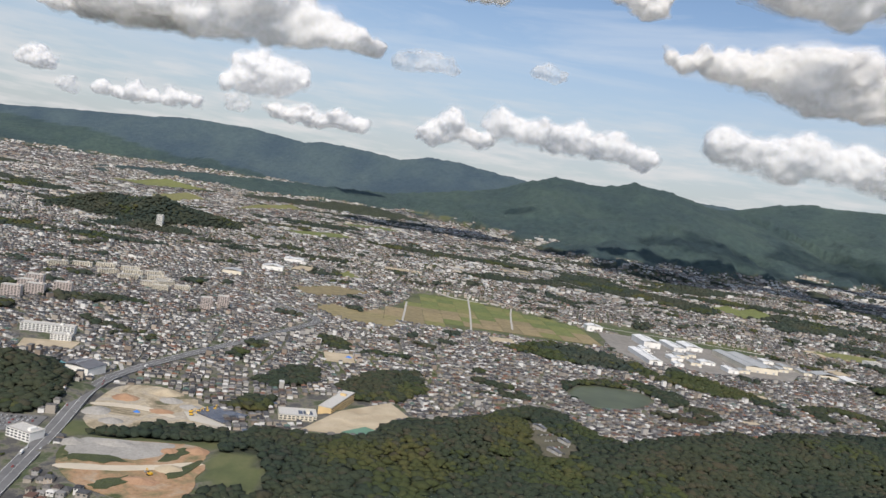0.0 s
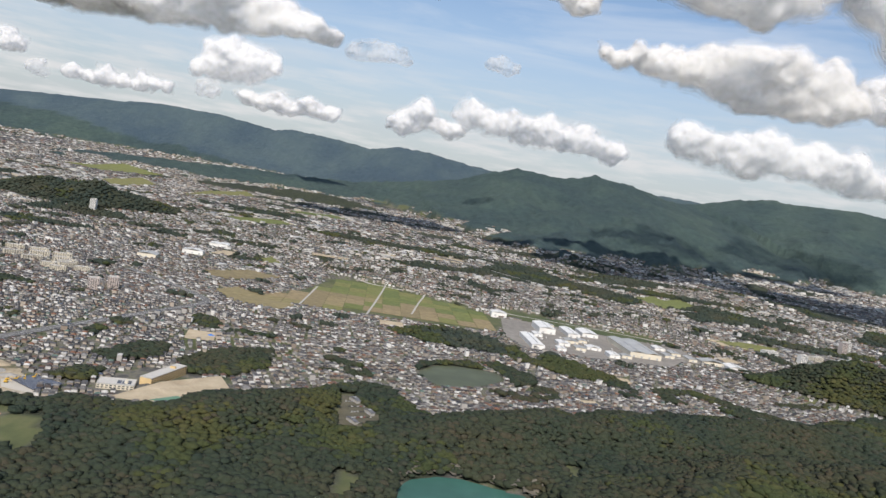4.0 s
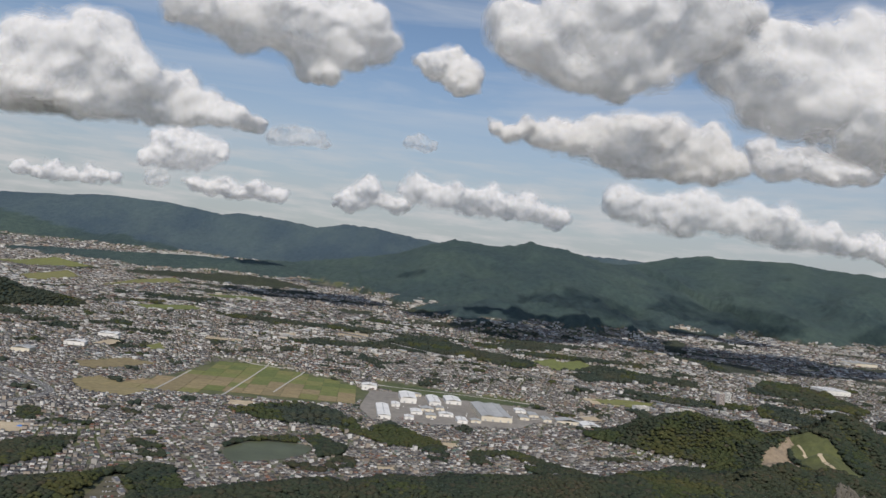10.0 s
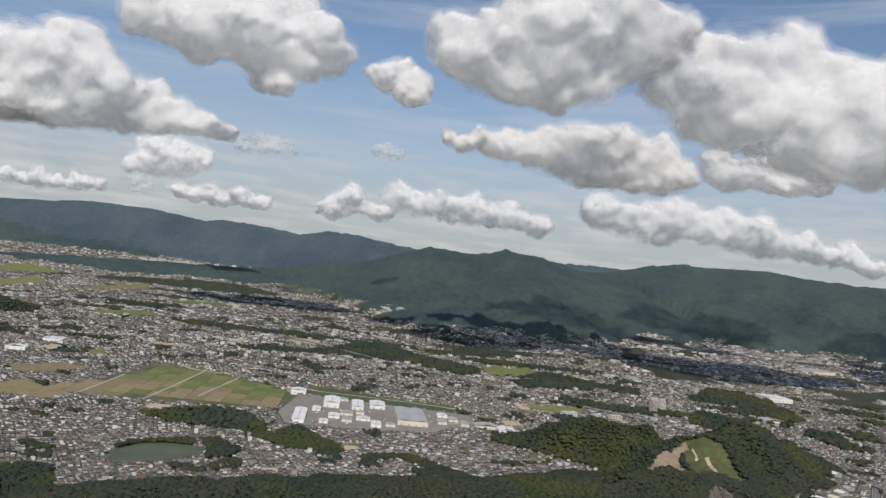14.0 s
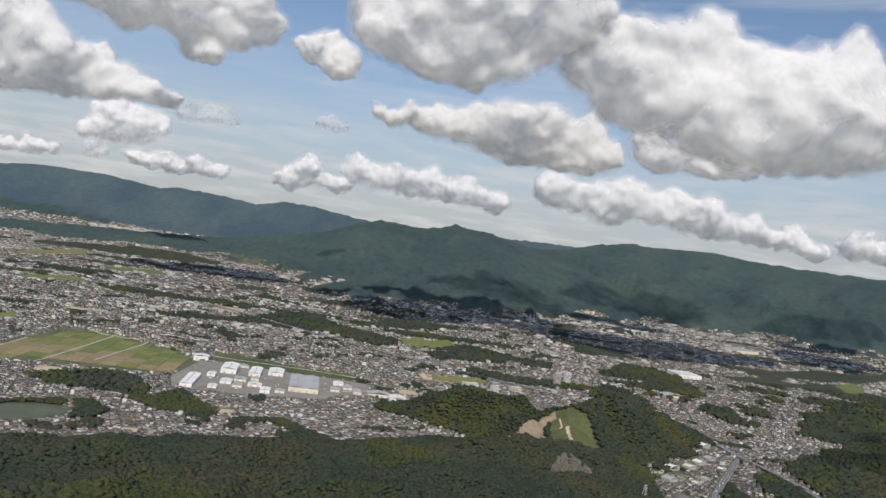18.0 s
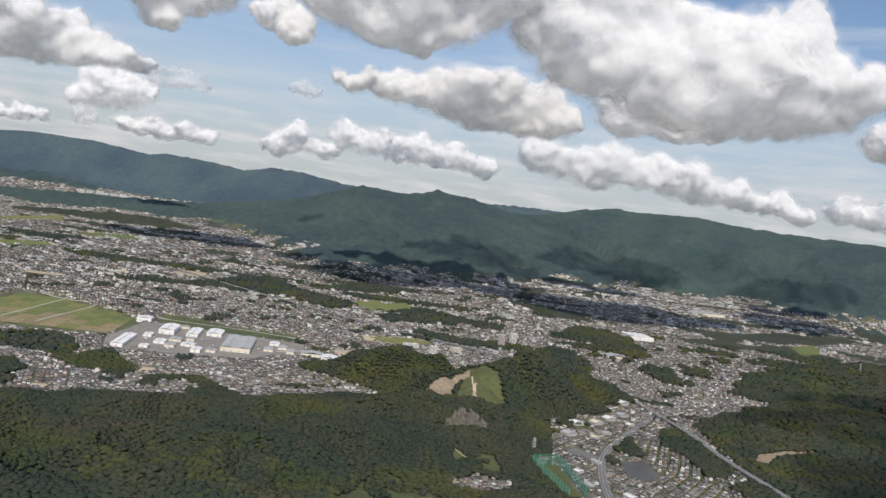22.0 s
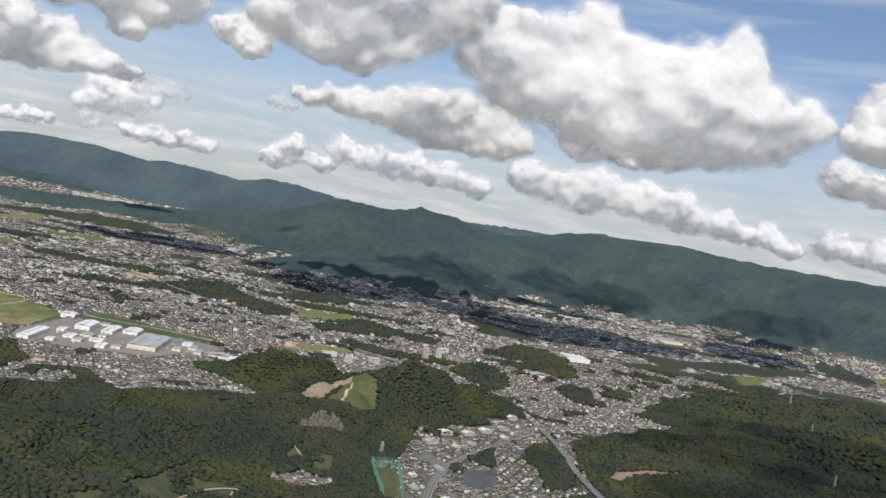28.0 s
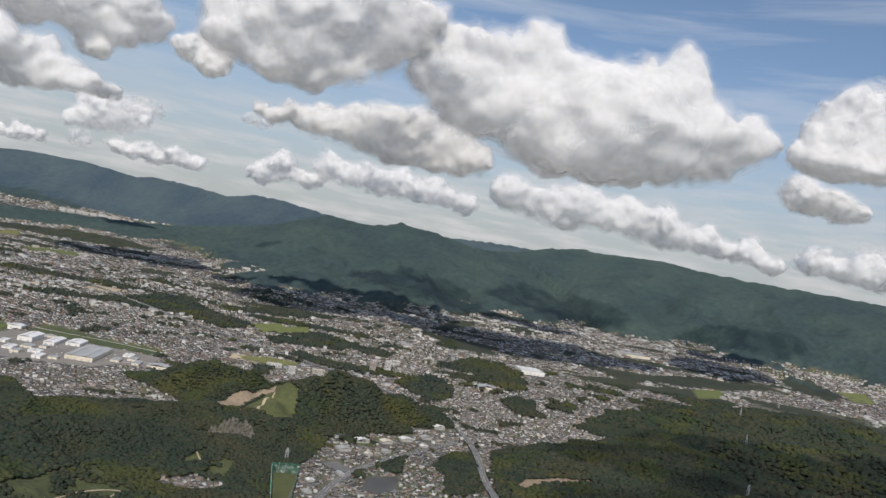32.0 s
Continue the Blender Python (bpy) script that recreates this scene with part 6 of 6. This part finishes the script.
tarp = heap("tarpaulin", -160, 433, 1.4, 2.6, 2.0, 1.4, M_BLUE, "blue tarpaulin over a heap in the yard", 400)
heap("tarpaulin", -62, 660, 0.4, 4.0, 3.0, 1.6, M_BLUE, "blue tarpaulin over a heap on bare ground", 401)
flat_sheet("green_court", [(-40, 448), (-27, 464), (-16, 458), (-28, 446)], 3.1, sheet("green_court", (0.12, 0.24, 0.17), 0.8), "dull green tennis court on the school ground", "court", "structure", 0.15)

# ---- scar and rock of the quarry hill ----
def draped(name, poly, mat, label, category, lift=0.5, gap=4.0, rough=0.0, seed=1, kind="structure"):
    """A skin over the ground inside an outline."""
    p = np.array(poly, float)
    lo, hi = p.min(0), p.max(0)
    xs, ys = np.arange(lo[0] - gap, hi[0] + gap, gap), np.arange(lo[1] - gap, hi[1] + gap, gap)
    X, Y = np.meshgrid(xs, ys)
    rr = np.random.default_rng(seed)
    Z = ground_z(X, Y) + lift + rough * (fbm(X / 9, Y / 9, seed, 3) - 0.3) + rough * 0.3 * rr.random(X.shape)
    i = np.arange(X.size).reshape(X.shape)
    q = np.stack([i[:-1, :-1], i[:-1, 1:], i[1:, 1:], i[1:, :-1]], -1).reshape(-1, 4)
    c = np.stack([X, Y], -1).reshape(-1, 2)[q].mean(1)
    q = q[inside(poly, c[:, 0], c[:, 1])]
    me = mesh_np(name, np.stack([X, Y, Z], -1).reshape(-1, 3), np.concatenate([q[:, [0, 1, 2]], q[:, [0, 2, 3]]]), [mat], smooth=rough == 0)
    return tagged(new(name, me), label, category, kind=kind)


for poly in GREENS:
    draped("rice_land", poly, M_FIELD, "bright green rice land among the houses of the plain", "field", 0.7, 10.0)
for poly in STRAW:
    draped("straw_land", poly, M_STUBBLE, "straw-brown fallow land beside the fields", "field", 0.7, 8.0)
draped("bare_scar", SCAR, M_EARTH, "bare sandy scar up the quarry hill", "scar")
draped("hill_meadow", SCAR_GRASS, M_GRASS, "steep grass slope below the hilltop", "grass")
draped("earthworks", EARTHWORKS, M_EARTH, "bare brown earthworks beside the motorway", "earthworks")
draped("slope_meadow", SLOPE_GRASS, M_GRASS, "grass slope between woods", "grass")
draped("golf_meadow", MEADOW, M_MEADOW, "patchy green meadow with pale paths and bushes", "grass")
draped("dry_meadow", [(714, 371), (719, 401), (727, 424), (736, 428), (748, 420), (758, 406), (770, 402), (757, 397), (741, 394), (729, 382), (722, 362)], M_DRY, "dull brown dry grass beside the reservoir", "grass", 0.75, 3.0)
draped("lawn", [(682, 372), (691, 398), (700, 384), (692, 366)], M_GRASS, "light green lawn inside a path loop", "grass", 0.75, 2.0)
draped("sandy_patch", [(763, 410), (772, 423), (779, 428), (790, 427), (803, 421), (811, 408), (800, 404), (791, 398), (777, 405)], M_EARTH, "bare sandy patch beside the meadow path", "bare ground", 0.85, 2.0)
flat_sheet("reservoir_rim", grown(RESERVOIR, 2.0), 0.75, M_CONC, "pale concrete rim round the reservoir", "rim", "structure", 1.2)
flat_sheet("reservoir", grown(RESERVOIR, -0.4), 0.95, water_material("dark_reservoir_water", (0.03, 0.045, 0.042), 0.3), "still dark green reservoir in the meadow", "reservoir", "structure", 0.6)
hall("meadow_hall", 652, 355, 12, 4, 2.2, 0.1, M_CREAM, M_GREY_ROOF, "low pale club house beside the meadow path", "building")
draped("scar_track", [(789, 800), (792, 800), (790, 745), (785, 700), (781, 700), (786, 748)], M_SAND, "pale washed-out track down the grass slope", "track", 0.7, 2.0)
outcrop = draped("rock_outcrop", ROCK, M_DRY, "ragged grey rock outcrop in the woods", "rock", 0.4, 2.0, 3.0, 7, "")


def crag_mesh(seed):
    """A split, angular block of rock."""
    rr = np.random.default_rng(seed)
    bm = bmesh.new()
    bmesh.ops.create_icosphere(bm, subdivisions=1, radius=1.0)
    for v in bm.verts:
        v.co *= rr.uniform(0.6, 1.15)
        v.co.z = v.co.z * rr.uniform(0.9, 1.5) + 0.35
    return plain_mesh("crag", bm, M_ROCK)


CRAGS = [crag_mesh(640 + k) for k in range(6)]
r = np.random.default_rng(641)
placed = 0
while placed < 110:
    x, y = float(r.uniform(730, 803)), float(r.uniform(628, 688))
    if not inside(ROCK, [x], [y])[0]:
        continue
    top = to_line([(738, 632, 0), (752, 652, 0), (779, 684, 0), (795, 660, 0)], np.array([x]), np.array([y]))[0][0]
    g = child("crag", CRAGS[placed % 6], outcrop, (x, y, float(ground_z(x, y)) + 0.3))
    k = r.uniform(1.6, 2.8) * (1.3 if top < 6 else 0.9)
    g.scale = (k * r.uniform(0.7, 1.5), k * r.uniform(0.7, 1.5), k * r.uniform(0.9, 2.2))
    g.rotation_euler = (r.uniform(-0.3, 0.3), r.uniform(-0.3, 0.3), r.uniform(0, 6.28))
    placed += 1
draped("quarry_cliff", [(122, 392), (136, 408), (165, 420), (195, 410), (216, 404), (214, 394), (190, 404), (165, 411), (148, 405), (128, 392)], M_ROCK, "brown cliff round the quarry lake", "cliff", 1.5, 2.5, 4.0, 9, "")
for k, line in enumerate(([(605, 345), (644, 352), (677, 352), (679, 379), (690, 411), (699, 423), (718, 436), (734, 433), (748, 423), (756, 411), (773, 422), (800, 424), (820, 410)], [(690, 413), (690, 396), (702, 382), (690, 358)], [(720, 430), (718, 407), (709, 380)], [(747, 585), (752, 570), (765, 548), (778, 535)], [(99, 440), (108, 410), (114, 388), (120, 360)], [(209, 400), (225, 380), (240, 345)])):
    V, T = ribbon(line, 1.5, 0.9, gap=4.0, thick=0.8)
    tagged(new("path", mesh_np("path", V, T, [M_SAND])), "pale path winding through grass and woods", "path", kind="structure")
for k, line in enumerate(([(68, 1259), (66, 1100), (61, 927)], [(138, 1214), (130, 1140), (121, 1010)], [(-31, 1125), (-29, 1020), (-28, 944)], [(-13, 1275), (118, 1229), (243, 1164), (320, 1157), (415, 1154), (540, 1130)], [(388, 672), (409, 740), (420, 800)], [(-203, 514), (-260, 620), (-330, 700)], [(500, 1000), (620, 1090), (690, 1180)], [(1054, 964), (1150, 1000), (1280, 1040), (1380, 1090)])):
    V, T = ribbon(line, 2.6, 0.85, gap=6.0, thick=1.0)
    tagged(new("street", mesh_np("street", V, T, [M_CONC])), "narrow grey street between houses and fields", "street", kind="structure")

# ---- nearest houses and trees, one by one ----
def own_house(x, y, a, w, d, h, rise_h, flat):
    z = float(ground_z(x, y))
    ob = thing("house", float(x), float(y), float(a), "small flat-roofed house in a dense quarter" if flat else "small two-storey house with a hipped tiled roof", "house", "near houses", z)
    zero = np.zeros(1)
    V, T, I = houses_mesh(zero, zero, zero, zero, zero + w, zero + d, zero + h, zero + rise_h, np.array([flat]))
    for name, mat, sel in (("wall", M_HWALL, 0), ("roof", M_HROOF, 1)):
        t = T[I == sel]
        u = np.unique(t)
        child(name, mesh_np(name, V[u], np.searchsorted(u, t), [mat]), ob)
    me = window_mesh(w * 0.22, h * 0.26)
    for k in (-1, 1):
        child("window", me, ob, (k * w * 0.25, -d / 2 - 0.01, h * 0.72))
    child("door", DOOR_ME, ob, (0.0, -d / 2 - 0.01, 0.45))


def random_twin(m, name):
    """The same surface, coloured by object instead of by island."""
    t = m.copy()
    t.name = name
    n, l = t.node_tree.nodes, t.node_tree.links
    r = next(k for k in n if k.type == 'VALTORGB' and k.color_ramp.interpolation == 'CONSTANT')
    l.new(n.new("ShaderNodeObjectInfo").outputs["Random"], r.inputs["Fac"])
    return t


M_HWALL, M_HROOF = random_twin(M_WALL, "single_house_wall"), random_twin(M_ROOF, "single_house_roof")
DOOR_ME = plain_mesh("door", box_bm((-0.25, -0.06, -0.45), (0.25, 0.05, 0.45)), M_STEEL)
for k, (x, y) in enumerate(((820, 433), (825, 427), (830, 420), (836, 414), (837, 424), (826, 484), (833, 477), (764, 430), (829, 434), (842, 418))):
    OWN_HOUSES.insert(0, (x, y, 0.5 + 0.2 * (k % 3), 4.6, 3.6, 2.2, 1.0, False))
for q in OWN_HOUSES[:300]:
    own_house(*q)


def tree_meshes(seed):
    """Tapered trunk with limbs, and a crown of many leafy clumps."""
    r = np.random.default_rng(seed)
    bm = bmesh.new()
    bmesh.ops.create_cone(bm, cap_ends=True, segments=7, radius1=0.3, radius2=0.12, depth=2.4, matrix=Matrix.Translation((0, 0, 0.9)))
    for k in range(4):
        q = Euler((radians(48), 0, k * 1.6 + r.uniform(-0.3, 0.3))).to_matrix().to_4x4()
        bmesh.ops.create_cone(bm, cap_ends=True, segments=5, radius1=0.11, radius2=0.03, depth=1.6, matrix=Matrix.Translation((0, 0, 1.5)) @ q @ Matrix.Translation((0, 0, 0.8)))
    trunk = plain_mesh("trunk", bm, M_BARK)
    Vs, Ts, base = [], [], 0
    for k in range(15):
        V, T = crown_template(seed * 31 + k, 1 if k else 2)
        d = r.normal(0, 1, 3)
        d /= np.linalg.norm(d)
        s = 1.35 if k == 0 else r.uniform(0.55, 0.95)
        c = np.array((0, 0, 2.3)) + (0 if k == 0 else 1) * d * (1.35, 1.35, 0.85)
        Vs.append(V * s + c)
        Ts.append(T + base)
        base += len(V)
    return trunk, np.concatenate(Vs), np.concatenate(Ts)


M_BARK = mottled("bark", (0.08, 0.06, 0.045), (0.16, 0.13, 0.1), 3.0, 0.95, 0.4)
TREES = []
for k in range(6):
    trunk, V, T = tree_meshes(60 + k)
    TREES.append((trunk, mesh_np("crown", V, T, [LEAVES[k % 3 == 2]], smooth=True)))
r = np.random.default_rng(90)
for x, y in OWN_TREES[:300]:
    trunk, crown = TREES[int(r.integers(0, 6))]
    ob = thing("tree", float(x), float(y), float(r.uniform(0, 6.28)), "dense dark green broadleaf tree in the hill wood", "tree", "trees of the front hill")
    ob.scale = (r.uniform(0.9, 1.25),) * 3
    child("trunk", trunk, ob)
    child("crown", crown, ob)
